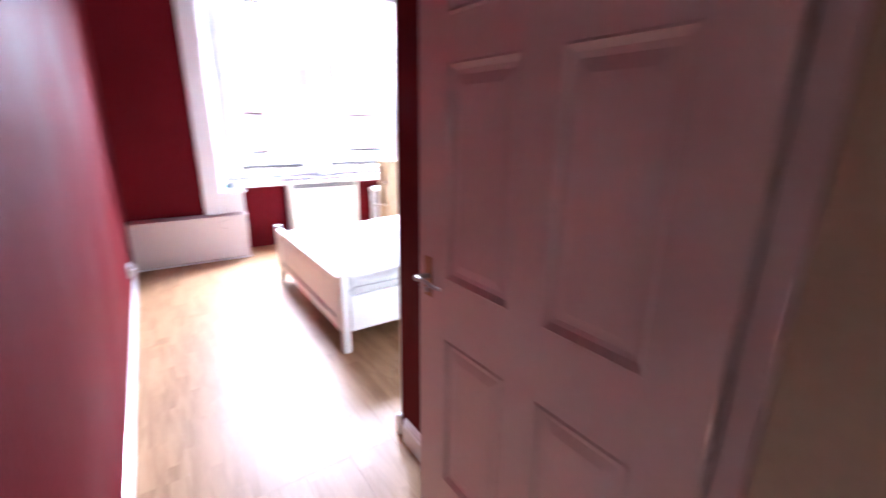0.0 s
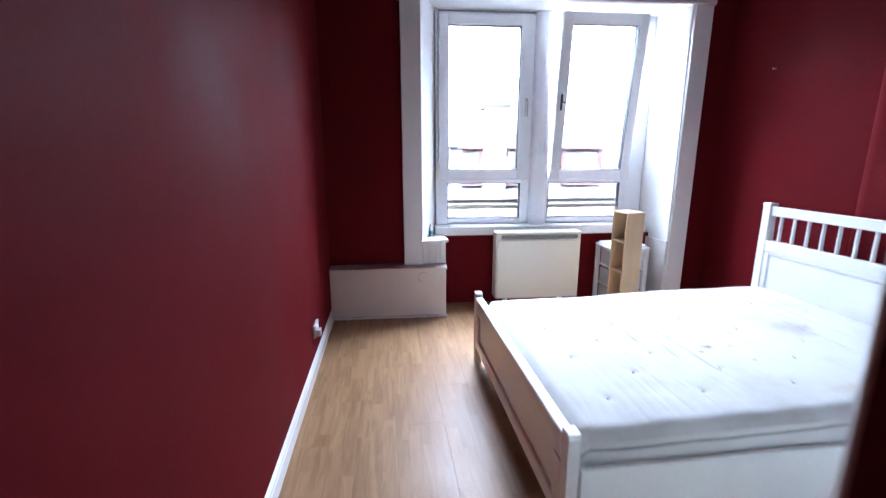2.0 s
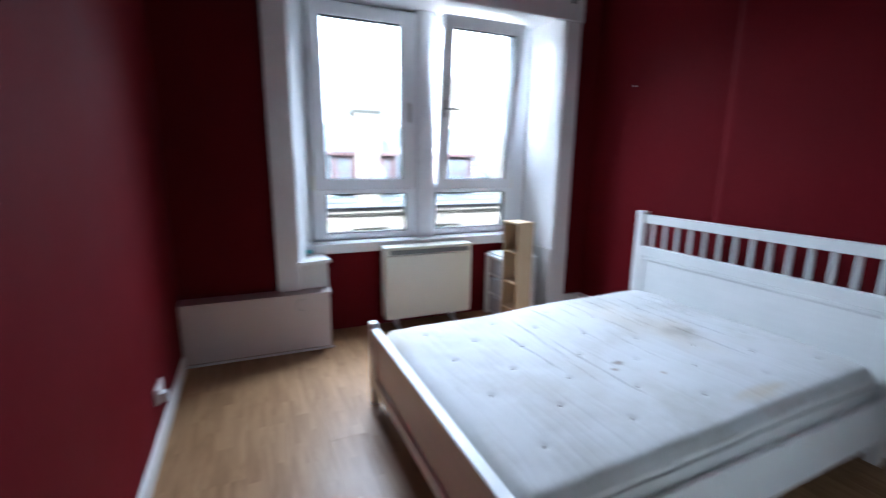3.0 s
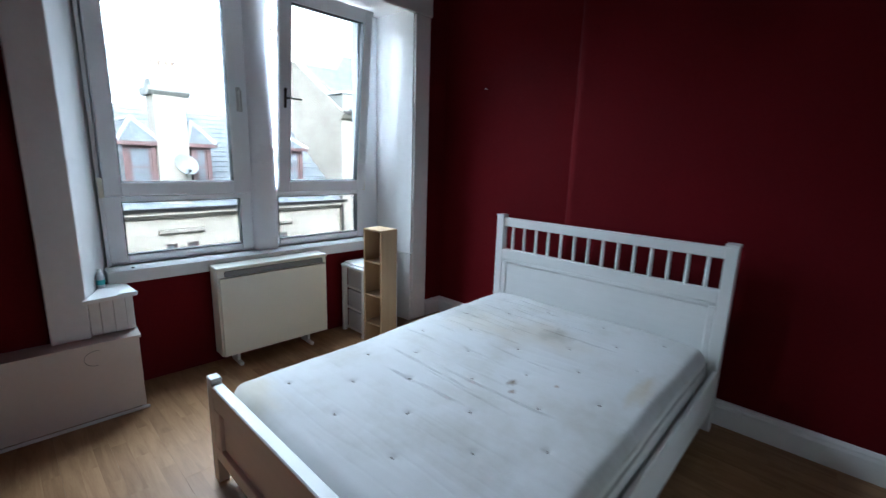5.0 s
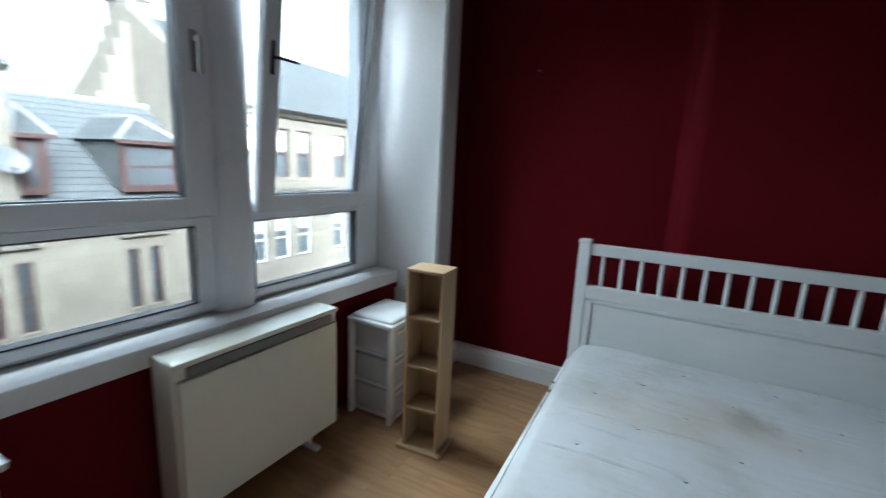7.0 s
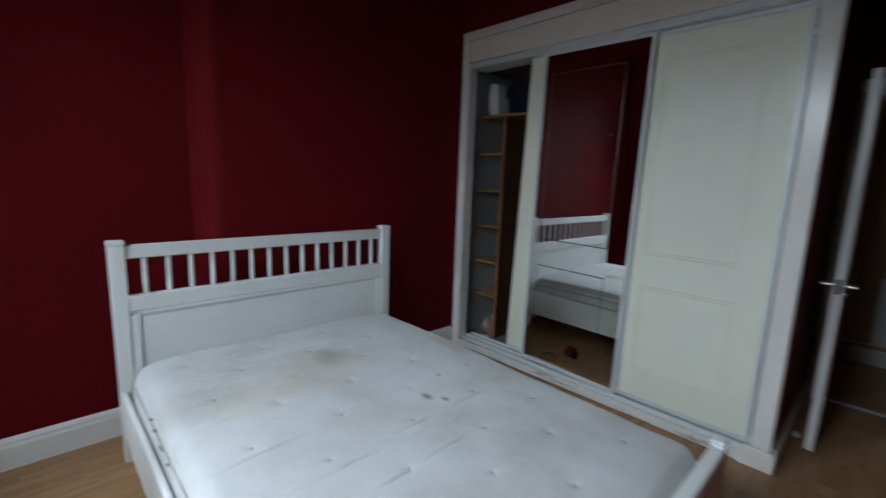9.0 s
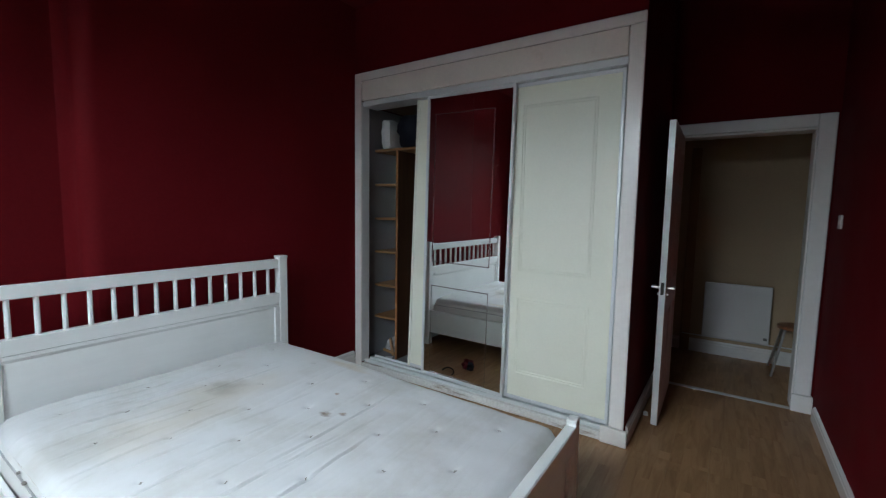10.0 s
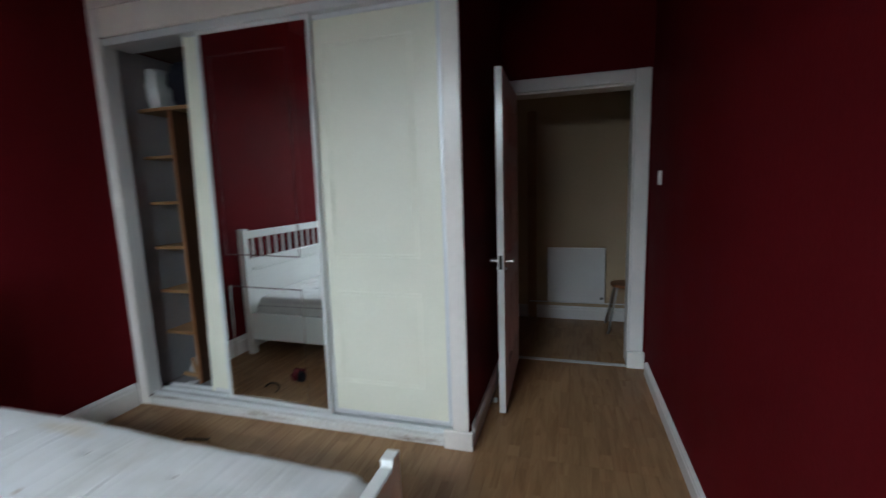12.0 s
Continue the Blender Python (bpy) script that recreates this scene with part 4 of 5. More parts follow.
for zf in (0.86,):
    bm = bmesh.new()
    prev = first = None
    for u, v in rim[::4]:
        z = 0.264 + (mattress_top(u, v) - 0.264) * zf
        cx = u - math.copysign(max(0, abs(u) - (MX - 0.05)) * max(0, abs(v) - (MY - 0.09)) * 4.5, u)
        cy = v - math.copysign(max(0, abs(u) - (MX - 0.09)) * max(0, abs(v) - (MY - 0.05)) * 4.5, v)
        n = Vector((u / MX if abs(u) > MX - 0.02 else 0, v / MY if abs(v) > MY - 0.02 else 0))
        p = (2.125 + cx + n.x * 0.010, 3.37 + cy + n.y * 0.010, z)
        if prev:
            tube(prev, p, 0.0045, None, 6, bm)
        else:
            first = p
        prev = p
    tube(prev, first, 0.0045, None, 6, bm)
    part("piping", bm, PIPING, mattress, "greyed edge piping")
for tx, tz, half in ((2.45, 0.415, 0.030), (2.56, 0.430, 0.016), (2.36, 0.400, 0.012), (2.63, 0.442, 0.008)):
    bm = prism([(tx - half, tz + 0.004), (tx - half * 0.3, tz + 0.007), (tx + half * 0.6, tz + 0.003), (tx + half, tz - 0.005), (tx + half * 0.2, tz - 0.007), (tx - half * 0.7, tz - 0.002)], 4.094, 4.1035, None, "y")
    part("tear", bm, TUFT, mattress, "frayed dark tear in the side")
for tx, ty in TUFTS:
    z = mattress_top(tx, ty)
    bm = bmesh.new()
    for k in range(3):
        a = rnd.uniform(0, math.pi) + k
        dx, dy = 0.009 * math.cos(a), 0.009 * math.sin(a)
        tube((2.125 + tx - dx, 3.37 + ty - dy, z + 0.001), (2.125 + tx + dx, 3.37 + ty + dy, z + 0.003), 0.0016, None, 5, bm)
    part("tuft", bm, TUFT, mattress)

# ---- heater, shelf tower, drawer tower ----
heater = thing("storage_heater", (1.86, 5.17, 0.0), "cream storage heater with a dark grille under the window", "storage heater")
part("case", box(1.472, 2.268, 5.108, 5.246, 0.084, 0.700, 0.006, None, 2), CREAM, heater)
part("front_panel", box(1.484, 2.256, 5.088, 5.110, 0.088, 0.639, 0.005, None, 2), CREAM, heater)
part("grille", box(1.520, 2.235, 5.098, 5.112, 0.646, 0.684, 0.002), GREY, heater, "grey slotted outlet grille")
part("top_lid", box(1.471, 2.269, 5.092, 5.247, 0.690, 0.712, 0.007, None, 2), CREAM, heater)
for x in (1.585, 2.115):
    part("foot", box(x - 0.014, x + 0.014, 5.075, 5.24, 0.0, 0.024, 0.004), OLDWHITE, heater, "white metal foot")
    part("leg", box(x - 0.010, x + 0.010, 5.13, 5.20, 0.0245, 0.0835, 0.002), OLDWHITE, heater)

shelf = thing("shelf_tower", (2.458, 4.69, 0.0), "narrow birch shelf tower with four open compartments", "shelf", rz=4)
W, D, H = 0.097, 0.078, 0.948
part("base_plate", box(-D - 0.025, D + 0.022, -W - 0.024, W + 0.024, 0.0, 0.018, 0.002), BIRCH, shelf)
part("side", box(-D, D, -W, -W + 0.014, 0.018, H - 0.014, 0.0015), BIRCH, shelf)
part("side", box(-D, D, W - 0.014, W, 0.018, H - 0.014, 0.0015), BIRCH, shelf)
part("back", box(D - 0.006, D - 0.001, -W + 0.014, W - 0.014, 0.018, H - 0.014), BIRCH, shelf)
part("top", box(-D - 0.001, D + 0.001, -W - 0.001, W + 0.001, H - 0.014, H, 0.0015), BIRCH, shelf)
for z in (0.222, 0.444, 0.697):
    part("shelf_board", box(-D + 0.004, D - 0.006, -W + 0.014, W - 0.014, z, z + 0.013, 0.001), BIRCH, shelf)

tower = thing("drawer_tower", (2.66, 5.085, 0.0), "white and clear plastic three-drawer tower", "drawers")
bm = bmesh.new()
for x in (2.490, 2.810):
    for y in (4.940, 5.212):
        box(x - 0.020, x + 0.020, y - 0.014, y + 0.014, 0.0, 0.560, 0.006, bm, 2)
for z in (0.010, 0.190, 0.373, 0.545):
    box(2.5105, 2.7895, 4.930, 5.210, z, z + 0.022, 0.005, bm, 2)
part("frame", bm, SOCKETW, tower)
for z in (0.033, 0.213, 0.396):
    d = part("drawer", box(2.512, 2.788, 4.937, 5.200, z, z + 0.146, 0.010, None, 2), PLASTIC, tower, "milky clear plastic drawer")
    part("drawer_lip", box(2.530, 2.770, 4.926, 4.9368, z + 0.124, z + 0.144, 0.004), SOCKETW, d)
bm = box(2.466, 2.834, 4.918, 5.230, 0.5605, 0.586, 0.010, None, 3)
box(2.486, 2.814, 4.936, 5.212, 0.580, 0.606, 0.018, bm, 3)
part("lid", bm, SOCKETW, tower, "rounded white lid")

# ---- sockets, switch, nail, things on the floor ----
socket = thing("wall_socket", (0.0, 4.19, 0.24), "white double plug socket on the red wall", "socket")
part("plate", box(0.0005, 0.018, 4.120, 4.262, 0.225, 0.311, 0.004), SOCKETW, socket)
for y in (4.150, 4.232):
    part("rocker", box(0.018, 0.022, y - 0.008, y + 0.008, 0.286, 0.302, 0.001), SOCKETW, socket)
plug = thing("plug", (0.03, 4.155, 0.25), "white plug in the wall socket", "plug")
part("body", box(0.0185, 0.050, 4.132, 4.178, 0.235, 0.281, 0.006, None, 2), SOCKETW, plug)
switch = thing("light_switch", (0.0, 0.88, 1.34), "white light switch on the red wall", "switch")
part("plate", box(0.0005, 0.011, 0.838, 0.924, 1.330, 1.416, 0.003), SOCKETW, switch)
part("rocker", box(0.011, 0.015, 0.874, 0.888, 1.360, 1.386, 0.001), SOCKETW, switch)
nail = thing("wall_nail", (EAST_N, 4.53, 2.03), "small bright nail in the red wall", "nail")
part("shank", tube((EAST_N - 0.025, 4.53, 2.033), (EAST_N + 0.004, 4.53, 2.03), 0.003), CHROME, nail)
part("head", tube((EAST_N - 0.028, 4.53, 2.0335), (EAST_N - 0.025, 4.53, 2.033), 0.007), CHROME, nail)
hook = thing("curtain_bracket", (3.13, 4.97, 2.72), "dark metal curtain hook on the white architrave", "curtain hook")
bm = box(3.09, 3.13, 4.966, 4.9745, 2.735, 2.765, 0.002)
tube((3.11, 4.967, 2.75), (3.11, 4.92, 2.75), 0.005, None, 8, bm)
tube((3.11, 4.922, 2.75), (3.085, 4.918, 2.735), 0.005, None, 8, bm)
part("hook", bm, DARKMETAL, hook)
hook2 = copy_thing(hook, pose(2.02, 4.97, 2.72))
stop = thing("door_stop", (0.976, 1.27, 0.0), "small white rubber door stop on the floor", "door stop")
bm = tube((0.976, 1.27, 0.0), (0.976, 1.27, 0.018), 0.017, 0.015, 16)
tube((0.976, 1.27, 0.018), (0.976, 1.27, 0.026), 0.015, 0.007, 16, bm)
part("body", bm, SOCKETW, stop, "", True)
rag = thing("red_cloth", (2.44, 2.275, 0.0), "crumpled dark red and black cloth lying on the floor", "cloth")
part("cloth", lump((2.44, 2.275, 0.0), (0.050, 0.045, 0.05), 2.2, 1.0, 0.45), CLOTH_RED, rag, "", True)
part("black_lining", lump((2.40, 2.255, 0.0), (0.030, 0.034, 0.040), 6.4, 1.0, 0.5), CLOTH_BLUE, rag, "black fold of the cloth", True)
cord = thing("dark_cord", (2.55, 2.08, 0.0), "short curled dark cord on the floor", "cord")
bm = bmesh.new()
prev = None
for i in range(13):
    a = 0.5 + i * 0.27
    r = 0.035 + 0.004 * i
    p = (2.55 + r * math.cos(a) * 1.2, 2.08 + r * math.sin(a) * 0.7, 0.006 + 0.03 * max(0, math.sin(i * 0.28)))
    if prev:
        tube(prev, p, 0.0065 - 0.0002 * i, None, 7, bm)
    prev = p
part("cord", bm, DARKMETAL, cord)

# ---- hall ----
rad = thing("panel_heater", (0.47, -0.55, 0.18), "white flat panel heater on the hall wall", "heater")
part("panel", box(0.200, 0.742, -0.535, -0.505, 0.185, 0.735, 0.012, None, 3), SOCKETW, rad)
part("bracket", box(0.30, 0.34, -0.579, -0.536, 0.30, 0.62), GREY, rad)
part("bracket", box(0.60, 0.64, -0.579, -0.536, 0.30, 0.62), GREY, rad)
part("control", box(0.215, 0.245, -0.505, -0.500, 0.225, 0.250, 0.002), GREY, rad)
pipe = thing("heater_cable", (0.15, -0.56, 0.2), "thin white cable along the hall wall", "cable")
part("run", tube((-1.2, -0.552, 0.175), (0.92, -0.552, 0.175), 0.006, None, 8), SOCKETW, pipe)
stool = thing("stool", (0.03, -0.33, 0.0), "metal-legged stool with a round wooden seat in the hall", "stool")
bm = tube((0.03, -0.33, 0.415), (0.03, -0.33, 0.440), 0.135, 0.135, 28)
part("seat", bm, HALLWOOD, stool)
for dx, dy in ((0.105, 0.105), (-0.105, 0.105), (0.105, -0.105), (-0.105, -0.105)):
    part("leg", tube((0.03 + dx * 0.8, -0.33 + dy * 0.8, 0.414), (0.03 + dx * 1.55, -0.33 + dy * 1.55, 0.0), 0.011), CHROME, stool)
structure("trim_hall_door", box(0.85, 0.935, -0.579, -0.552, 0.0, 2.06, 0.006), PINE, "orange-brown varnished door trim in the hall", "architrave")

# ---- outside: street and tenements ----
GROUND = -9.0
structure("ground", box(-400, 400, 5.7, 800, GROUND - 0.3, GROUND), TARMAC, "grey street and ground running to the horizon", "ground")
structure("pavement", box(-60, 60, 14.2, 16.98, GROUND, GROUND + 0.14, 0.02), SAND2, "stone pavement with a kerb across the street", "pavement")


def sash_window(x0, x1, z0, z1, y, parent, paint, blind=0.0, face=-1):
    """A recessed sash window: frame, meeting rail, panes, sill, blind."""
    f = part("window", ring(x0, x1, z0, z1, 0.07, y + 0.10, y + 0.18, 0.0), paint, parent)
    zm = (z0 + z1) / 2
    part("meeting_rail", box(x0 + 0.07, x1 - 0.07, y + 0.09, y + 0.17, zm - 0.03, zm + 0.03), paint, f)
    for a, b in ((z0 + 0.07, zm - 0.03), (zm + 0.03, z1 - 0.07)):
        part("pane", box(x0 + 0.06, x1 - 0.06, y + 0.14, y + 0.15, a - 0.01, b + 0.01), PANE, f)
    part("sill", box(x0 - 0.1, x1 + 0.1, y - 0.06, y + 0.10, z0 - 0.14, z0 - 0.002), SAND2, f)
    if blind:
        part("blind", box(x0 + 0.075, x1 - 0.075, y + 0.125, y + 0.132, z1 - 0.07 - blind * (z1 - z0), z1 - 0.07), BLIND, f)
    return f


def wall_with_holes(x0, x1, z0, z1, y, depth, holes):
    """A stone wall with openings, as boxes between them. Holes: (x0, x1, z0, z1)."""
    bm = bmesh.new()
    xs = sorted({x0, x1, *[h[0] for h in holes], *[h[1] for h in holes]})
    zs = sorted({z0, z1, *[h[2] for h in holes], *[h[3] for h in holes]})
    for a, b in zip(xs, xs[1:]):
        for c, d in zip(zs, zs[1:]):
            mx, mz = (a + b) / 2, (c + d) / 2
            if not any(h[0] < mx < h[1] and h[2] < mz < h[3] for h in holes):
                box(a, b, y, y + depth, c, d, 0, bm)
    bmesh.ops.remove_doubles(bm, verts=bm.verts, dist=0.001)
    return bm


FY = 17.0
EAVE = -0.32
left = thing("tenement", (3.0, FY, GROUND), "blond sandstone tenement with slate roof and dormers", "building")
holes = []
for cx in (-6.4, -3.2, 0.2, 3.2, 6.15):
    for zt in (-1.28, -4.5, -7.0):
        holes.append((cx - 0.46, cx - 0.14, zt - 1.75, zt))
        holes.append((cx + 0.14, cx + 0.46, zt - 1.75, zt))
part("wall", wall_with_holes(-12.0, 8.97, GROUND, EAVE, FY, 0.4, holes), SAND, left)
for h in holes:
    sash_window(h[0], h[1], h[2], h[3], FY, left, REDTIM, 0.0)
for cx in (-6.4, -3.2, 0.2, 3.2, 6.15):
    for zt in (-1.28, -4.5, -7.0):
        part("lintel_cornice", prism([(FY, zt + 0.28), (FY - 0.16, zt + 0.36), (FY - 0.16, zt + 0.43), (FY, zt + 0.46)], cx - 0.62, cx + 0.62, None, "x"), SAND2, left)
part("eaves_cornice", prism([(FY + 0.1, EAVE - 0.22), (FY - 0.10, EAVE - 0.16), (FY - 0.28, EAVE - 0.04), (FY - 0.28, EAVE + 0.06), (FY + 0.1, EAVE + 0.06)], -12.0, 8.97, None, "x"), SAND2, left)
bm = prism([(FY - 0.26, EAVE + 0.065), (FY - 0.34, EAVE + 0.065), (FY - 0.36, EAVE + 0.16), (FY - 0.26, EAVE + 0.16)], -12.0, 8.95, None, "x")
part("gutter", bm, DARKMETAL, left)
# roof slope as courses of slates
ROOF_TOP, ROOF_BACK = 3.05, FY + 4.4
bm = bmesh.new()
rr = random.Random(11)
n_c = 19
for i in range(n_c):
    t0, t1 = i / n_c, (i + 1) / n_c
    y0, y1 = FY - 0.22 + (ROOF_BACK - FY + 0.22) * t0, FY - 0.22 + (ROOF_BACK - FY + 0.22) * t1
    z0, z1 = EAVE + 0.10 + (ROOF_TOP - EAVE - 0.1) * t0, EAVE + 0.10 + (ROOF_TOP - EAVE - 0.1) * t1
    x = -12.0 + (0.14 if i % 2 else 0)
    while x < 8.7:
        w = 0.30
        lift = rr.uniform(0.012, 0.026)
        v = [bm.verts.new(c) for c in ((x, y0, z0 + lift + 0.02), (x + w - 0.012, y0, z0 + lift + 0.02), (x + w - 0.012, y1 + 0.03, z1 + lift), (x, y1 + 0.03, z1 + lift), (x, y0, z0 + lift - 0.005), (x + w - 0.012, y0, z0 + lift - 0.005))]
        bm.faces.new(v[:4])
        bm.faces.new((v[4], v[5], v[1], v[0]))
        x += w
SLATES = surface("loose_slate", (0.105, 0.115, 0.12), 0.8, 0, 0.25, 2.5, 30.0, 0.3)
tagged(part("roof_slates", bm, SLATES, left), kind="stuff")
bm = prism([(FY - 0.2, EAVE + 0.05), (ROOF_BACK, ROOF_TOP - 0.05), (ROOF_BACK + 4.0, EAVE), (FY + 0.4, EAVE)], -12.0, 8.95, None, "x")
part("roof", bm, SLATE, left)
part("ridge", tube((-12, ROOF_BACK, ROOF_TOP), (8.95, ROOF_BACK, ROOF_TOP), 0.12, None, 8), LEAD, left)


def dormer(x0, x1, parent, y0=FY + 0.15):
    """A roof dormer: red timber front with two sashes, cheeks, hipped slate roof with pale flashings."""
    zb, ze, zr = 0.30, 1.72, 2.42
    d = part("dormer", wall_with_holes(x0, x1, zb, ze, y0, 0.12, [(x0 + 0.12, x1 - 0.12, zb + 0.14, ze - 0.12)]), REDTIM, parent)
    part("window", ring(x0 + 0.12, x1 - 0.12, zb + 0.14, ze - 0.12, 0.06, y0 + 0.04, y0 + 0.10, 0), REDTIM, d)
    xm, zm = (x0 + x1) / 2, (zb + ze) / 2
    part("glazing_bar", box(x0 + 0.18, x1 - 0.18, y0 + 0.05, y0 + 0.09, zm - 0.03, zm + 0.03), REDTIM, d)
    part("pane", box(x0 + 0.17, x1 - 0.17, y0 + 0.06, y0 + 0.07, zb + 0.19, ze - 0.17), PANE, d)
    part("curtain", box(x0 + 0.2, xm - 0.02, y0 + 0.075, y0 + 0.08, zb + 0.22, zm - 0.1), BLIND, d)
    part("cheek", box(x0, x0 + 0.05, y0 + 0.121, y0 + 3.0, zb + 0.1, ze - 0.001), SLATE, d)
    part("cheek", box(x1 - 0.05, x1, y0 + 0.121, y0 + 3.0, zb + 0.1, ze - 0.001), SLATE, d)
    b = bmesh.new()
    c = [b.verts.new(p) for p in ((x0 - 0.14, y0 - 0.14, ze), (x1 + 0.14, y0 - 0.14, ze), (x1 + 0.14, y0 + 3.4, ze), (x0 - 0.14, y0 + 3.4, ze), (xm, y0 + 0.75, zr), (xm, y0 + 3.4, zr))]
    for f in ((0, 1, 4), (1, 2, 5, 4), (3, 0, 4, 5), (0, 3, 2, 1), (2, 3, 5)):
        b.faces.new([c[k] for k in f])
    part("roof", b, SLATE, d)
    for xa in (x0 - 0.14, x1 + 0.14):
        part("flashing", tube((xa, y0 - 0.14, ze + 0.01), (xm, y0 + 0.75, zr + 0.01), 0.055, None, 8), LEAD, d)
    part("flashing", tube((xm, y0 + 0.75, zr + 0.01), (xm, y0 + 2.6, zr + 0.01), 0.055, None, 8), LEAD, d)
    part("fascia", box(x0 - 0.15, x1 + 0.15, y0 - 0.15, y0 - 0.11, ze - 0.09, ze + 0.02), REDTIM, d)
    return d


for x0, x1 in ((1.97, 2.77), (3.70, 4.26), (5.82, 7.40), (-2.6, -1.3)):
    dormer(x0, x1, left)

stack = part("chimney", box(2.78, 3.60, FY - 0.02, FY + 0.75, EAVE + 0.06, 3.05, 0.01), SAND2, left)
bm = prism([(FY - 0.02, 3.05), (FY - 0.14, 3.16), (FY - 0.14, 3.26), (FY + 0.87, 3.26), (FY + 0.87, 3.16), (FY + 0.75, 3.05)], 2.66, 3.72, None, "x")
part("cope", bm, COPE, stack, "weathered grey cope")
part("cope_top", prism([(FY - 0.05, 3.261), (FY + 0.1, 3.50), (FY + 0.63, 3.50), (FY + 0.78, 3.261)], 2.76, 3.62, None, "x"), COPE, stack)
for x in (3.02, 3.38):
    part("chimney_pot", tube((x, FY + 0.36, 3.50), (x, FY + 0.36, 3.98), 0.125, 0.10, 14), TERRA, stack)
    part("pot_rim", tube((x, FY + 0.36, 3.981), (x, FY + 0.36, 4.05), 0.14, 0.14, 14), TERRA, stack)

dish = thing("satellite_dish", (3.45, FY - 0.03, 1.05), "grey satellite dish on the chimney of the house opposite", "satellite dish")
b = bmesh.new()
rings_ = []
for i in range(1, 8):
    r = 0.36 * i / 7
    rings_.append([b.verts.new((r * math.cos(a * math.tau / 28), 0.09 * (i / 7) ** 2 * -1, 0.88 * r * math.sin(a * math.tau / 28))) for a in range(28)])
c0 = b.verts.new((0, 0, 0))
for k in range(28):
    b.faces.new((c0, rings_[0][k], rings_[0][(k + 1) % 28]))
for r0, r1 in zip(rings_, rings_[1:]):
    for k in range(28):
        b.faces.new((r0[k], r0[(k + 1) % 28], r1[(k + 1) % 28], r1[k]))
bmesh.ops.solidify(b, geom=b.faces[:], thickness=0.012)
turned(b, Matrix.Translation((3.42, FY - 0.30, 1.09)) @ Matrix.Rotation(radians(-22), 4, "X") @ Matrix.Rotation(radians(18), 4, "Z"))
part("reflector", b, DISH, dish, "", True)
part("arm", tube((3.42, FY - 0.30, 0.80), (3.42, FY - 0.72, 0.92), 0.014), DARKMETAL, dish)
part("receiver", tube((3.42, FY - 0.75, 0.94), (3.42, FY - 0.66, 0.96), 0.035), DARKMETAL, dish)
part("mount", tube((3.42, FY - 0.27, 1.07), (3.42, FY - 0.02, 0.86), 0.02), DARKMETAL, dish)

# taller tenement on the right, with a gable, a bay of windows and a high slate roof
right = thing("tenement", (11.0, FY, GROUND), "taller weathered sandstone tenement with a stepped gable", "building")
RX0 = 8.62
REAVE = 2.86
cols_r = [(9.32, 10.04), (10.41, 11.13), (11.52, 12.24), (13.6, 14.3), (15.6, 16.3)]
rows_r = [(0.72, 2.51), (-2.4, -0.75), (-5.6, -3.9)]
holes = [(a, b_, c, d) for a, b_ in cols_r for c, d in rows_r]
part("wall", wall_with_holes(RX0, 26.0, GROUND, REAVE, FY - 0.25, 0.4, holes), SAND2, right)
for i, h in enumerate(holes):
    f = sash_window(h[0], h[1], h[2], h[3], FY - 0.25, right, REDTIM if h[3] > 0 else BLIND, (0.42, 0.30, 0.5)[i % 3])
part("string_course", box(RX0 - 0.03, 26.0, FY - 0.36, FY - 0.251, 0.32, 0.52), SAND2, right)
part("eaves_cornice", prism([(FY - 0.2, REAVE - 0.02), (FY - 0.42, REAVE + 0.06), (FY - 0.55, REAVE + 0.2), (FY - 0.55, REAVE + 0.3), (FY - 0.2, REAVE + 0.3)], RX0 - 0.1, 26.0, None, "x"), SAND2, right)
part("gutter", box(RX0 - 0.1, 26.0, FY - 0.66, FY - 0.551, REAVE + 0.2, REAVE + 0.3), DARKMETAL, right)
RT = 6.6
part("roof", prism([(FY - 0.5, REAVE + 0.3), (FY + 5.5, RT), (FY + 11.0, REAVE + 0.3)], RX0 + 0.4, 26.0, None, "x"), SLATE, right)
# gable with crow steps
bm = prism([(FY - 0.249, GROUND), (FY - 0.249, REAVE + 0.32), (FY + 5.5, RT + 0.18), (FY + 11.0, REAVE + 0.3), (FY + 11.0, GROUND)], RX0 + 0.001, RX0 + 0.4, None, "x")
part("gable", bm, SAND2, right)
for i in range(6):
    part("crow_step", box(7.10 + i * 0.25, RX0 - 0.001, FY + 5.0 + 0.02 * i, FY + 6.6 - 0.02 * i, 2.2 + i * 0.64, 2.2 + (i + 1) * 0.64, 0.01), SAND2, right)
gs = part("chimney", box(RX0 - 0.02, RX0 + 0.75, FY + 5.1, FY + 6.5, 6.05, 6.95, 0.01), SAND2, right)
part("cope", box(RX0 - 0.10, RX0 + 0.85, FY + 5.0, FY + 6.6, 6.951, 7.1), SAND2, gs)
part("parapet_block", box(RX0 + 0.1, RX0 + 1.05, FY - 0.2, FY + 0.9, REAVE + 0.31, REAVE + 0.98, 0.02), COPE, right)
part("parapet_cap", box(RX0 + 0.02, RX0 + 1.13, FY - 0.28, FY + 0.98, REAVE + 0.981, REAVE + 1.06, 0.01), LEAD, right)
dp = tube((RX0 - 0.06, FY - 0.30, GROUND), (RX0 - 0.06, FY - 0.30, EAVE), 0.05, None, 8)
part("downpipe", dp, DARKMETAL, right)

left.location.x += 1.25
dish.location.x += 1.20
right.location.x += 1.48

# own facade round the window, seen past the open sash
bm = box(-6, 0.90, 5.601, 5.72, GROUND, 5.0)
box(3.04, 9, 5.601, 5.72, GROUND, 5.0, 0, bm)
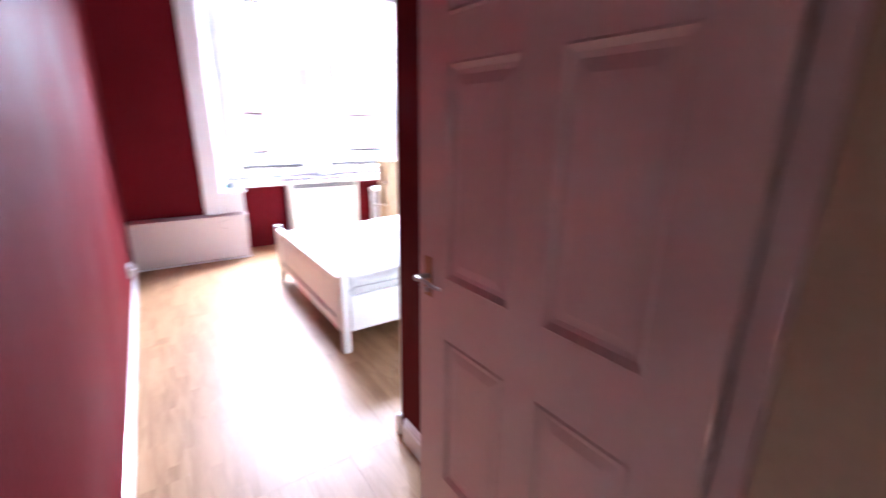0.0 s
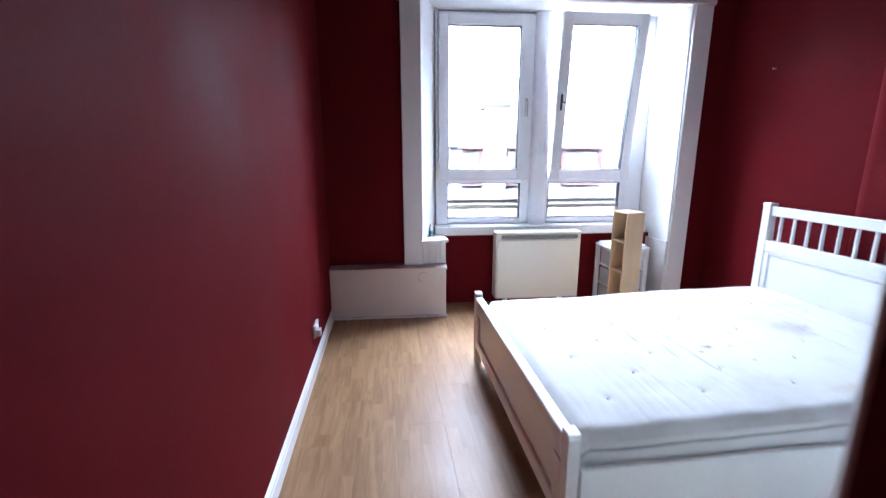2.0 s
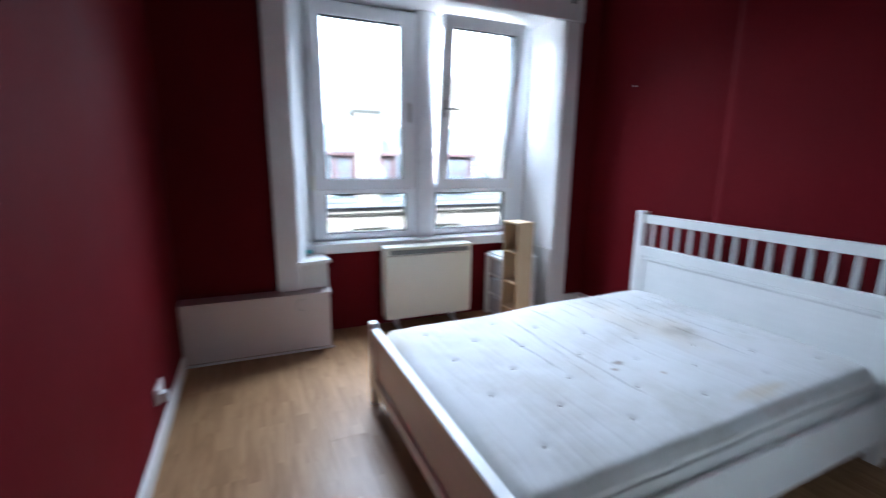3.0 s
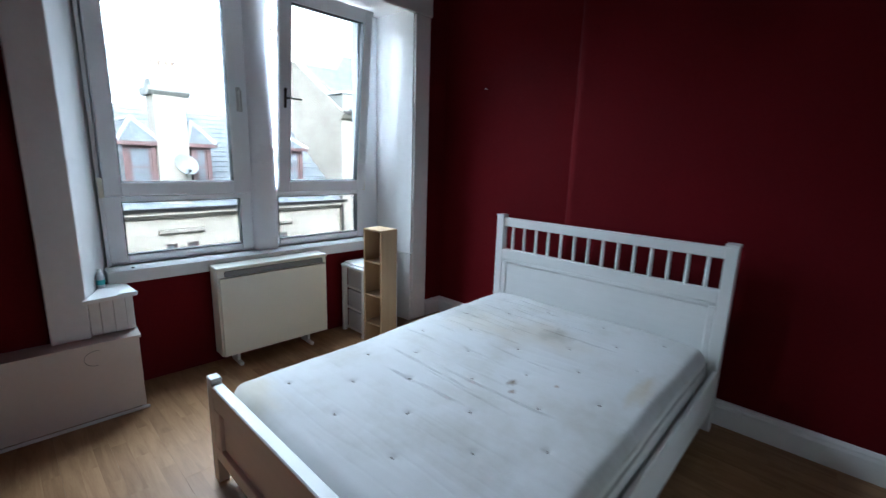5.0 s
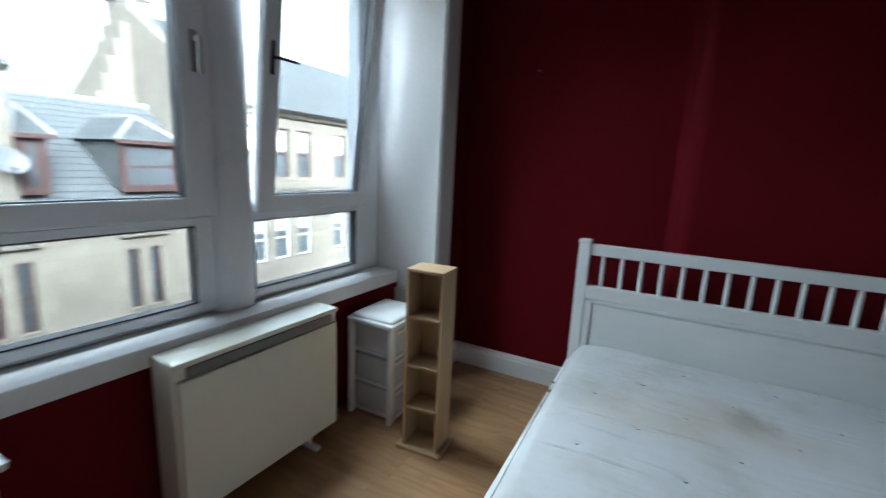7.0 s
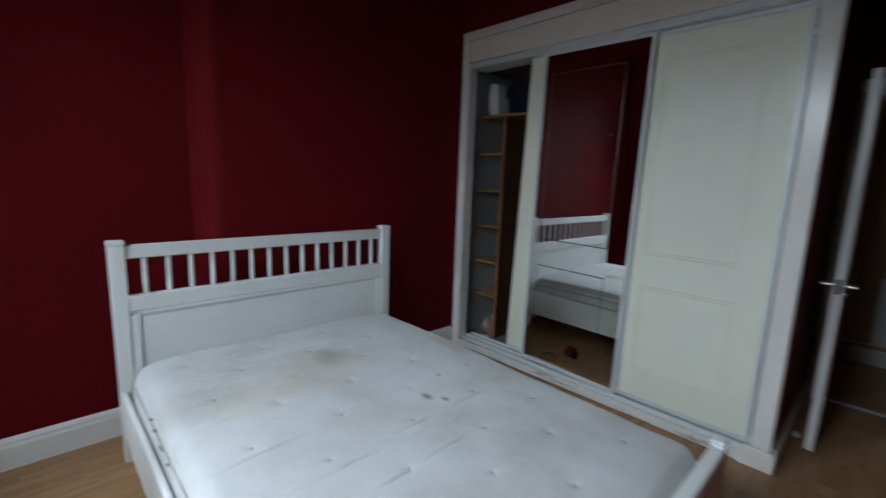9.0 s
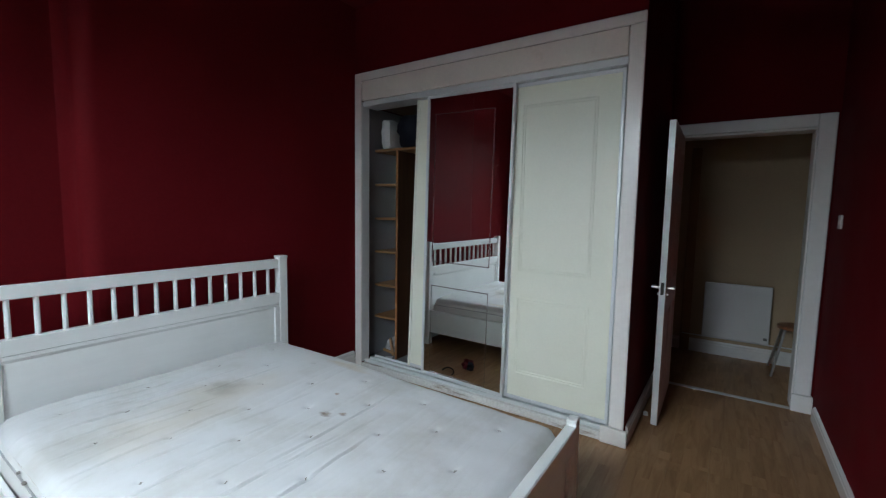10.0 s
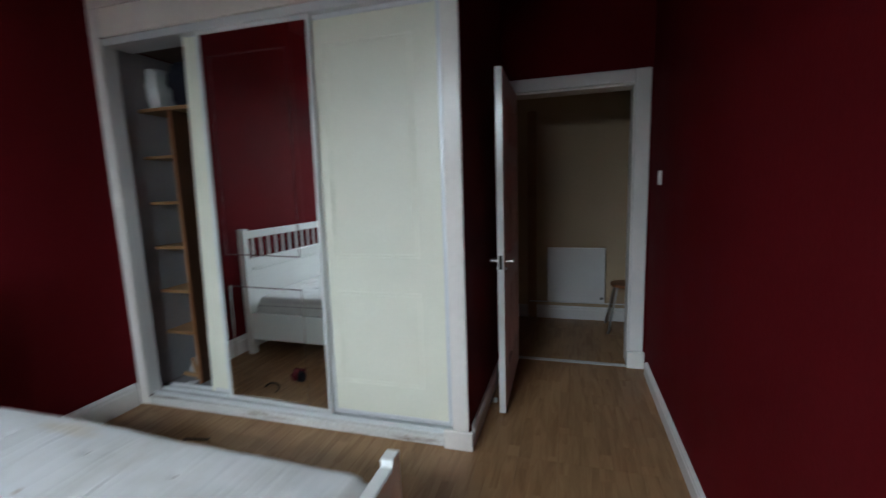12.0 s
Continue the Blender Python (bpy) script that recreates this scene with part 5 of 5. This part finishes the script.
box(0.90, 3.04, 5.601, 5.72, 2.66, 5.0, 0, bm)
box(0.90, 3.04, 5.601, 5.72, GROUND, 0.70, 0, bm)
structure("facade_own", bm, SAND2, "sandstone face of the flat's own building", "facade")

# the window wall stands two degrees out of square with the room
SKEW = Matrix.Translation((3.10, 5.0, 0)) @ Matrix.Rotation(radians(-2.0), 4, "Z") @ Matrix.Translation((-3.10, -5.0, 0))
WINDOW_WALL = ("wall_north", "trim_window", "trim_ingo", "trim_soffit", "trim_bead", "window_sill", "pipe_boxing", "ledge_casing", "sill_bung", "small_bottle",
               "folded_paper", "window_1", "storage_heater", "curtain_bracket", "facade_own")
bpy.context.view_layer.update()
for ob in scene.objects:
    if ob.parent is None and ob.name.startswith(WINDOW_WALL):
        ob.matrix_world = SKEW @ ob.matrix_world

# ---- laminate boards ----
PW, PL = 0.1935, 1.285
mesh_cache = {}
rp = random.Random(3)


def plank(x0, x1, y0, y1):
    w, l = round(x1 - x0 - 0.0003, 4), round(y1 - y0 - 0.0003, 4)
    if (w, l) not in mesh_cache:
        b = bmesh.new()
        e = 0.0005
        lo = [b.verts.new(c) for c in ((0, 0, -0.008), (w, 0, -0.008), (w, l, -0.008), (0, l, -0.008))]
        md = [b.verts.new(c) for c in ((0, 0, -e * 0.6), (w, 0, -e * 0.6), (w, l, -e * 0.6), (0, l, -e * 0.6))]
        hi = [b.verts.new(c) for c in ((e, e, 0), (w - e, e, 0), (w - e, l - e, 0), (e, l - e, 0))]
        for r0, r1 in ((lo, md), (md, hi)):
            for k in range(4):
                b.faces.new((r0[k], r0[(k + 1) % 4], r1[(k + 1) % 4], r1[k]))
        b.faces.new(hi)
        bmesh.ops.recalc_face_normals(b, faces=b.faces)
        me = bpy.data.meshes.new("plank")
        b.to_mesh(me)
        b.free()
        me.materials.append(OAK)
        mesh_cache[(w, l)] = me
    ob = new("plank", mesh_cache[(w, l)])
    ob.parent = floor
    ob.location = (x0, y0, 0.0)


def lay(xa, xb, ya, yb):
    i, x = 0, xa
    while x < xb - 0.01:
        x1 = min(x + PW, xb)
        y = ya
        first = PL * ((i * 0.37) % 1.0 * 0.8 + 0.2)
        while y < yb - 0.01:
            y1 = min(y + first, yb)
            plank(x, x1, y, y1)
            y, first = y1, PL
        x, i = x1, i + 1


lay(0.0, 3.44, 1.800, 5.40)
lay(0.0, 1.02, 0.53, 1.800)
lay(-1.6, 1.6, -0.58, 0.53)
structure("closet_floor", box(1.10, 3.27, 1.05, 1.62, -0.009, 0.054), CARPET, "grey board floor of the closet", "floor")
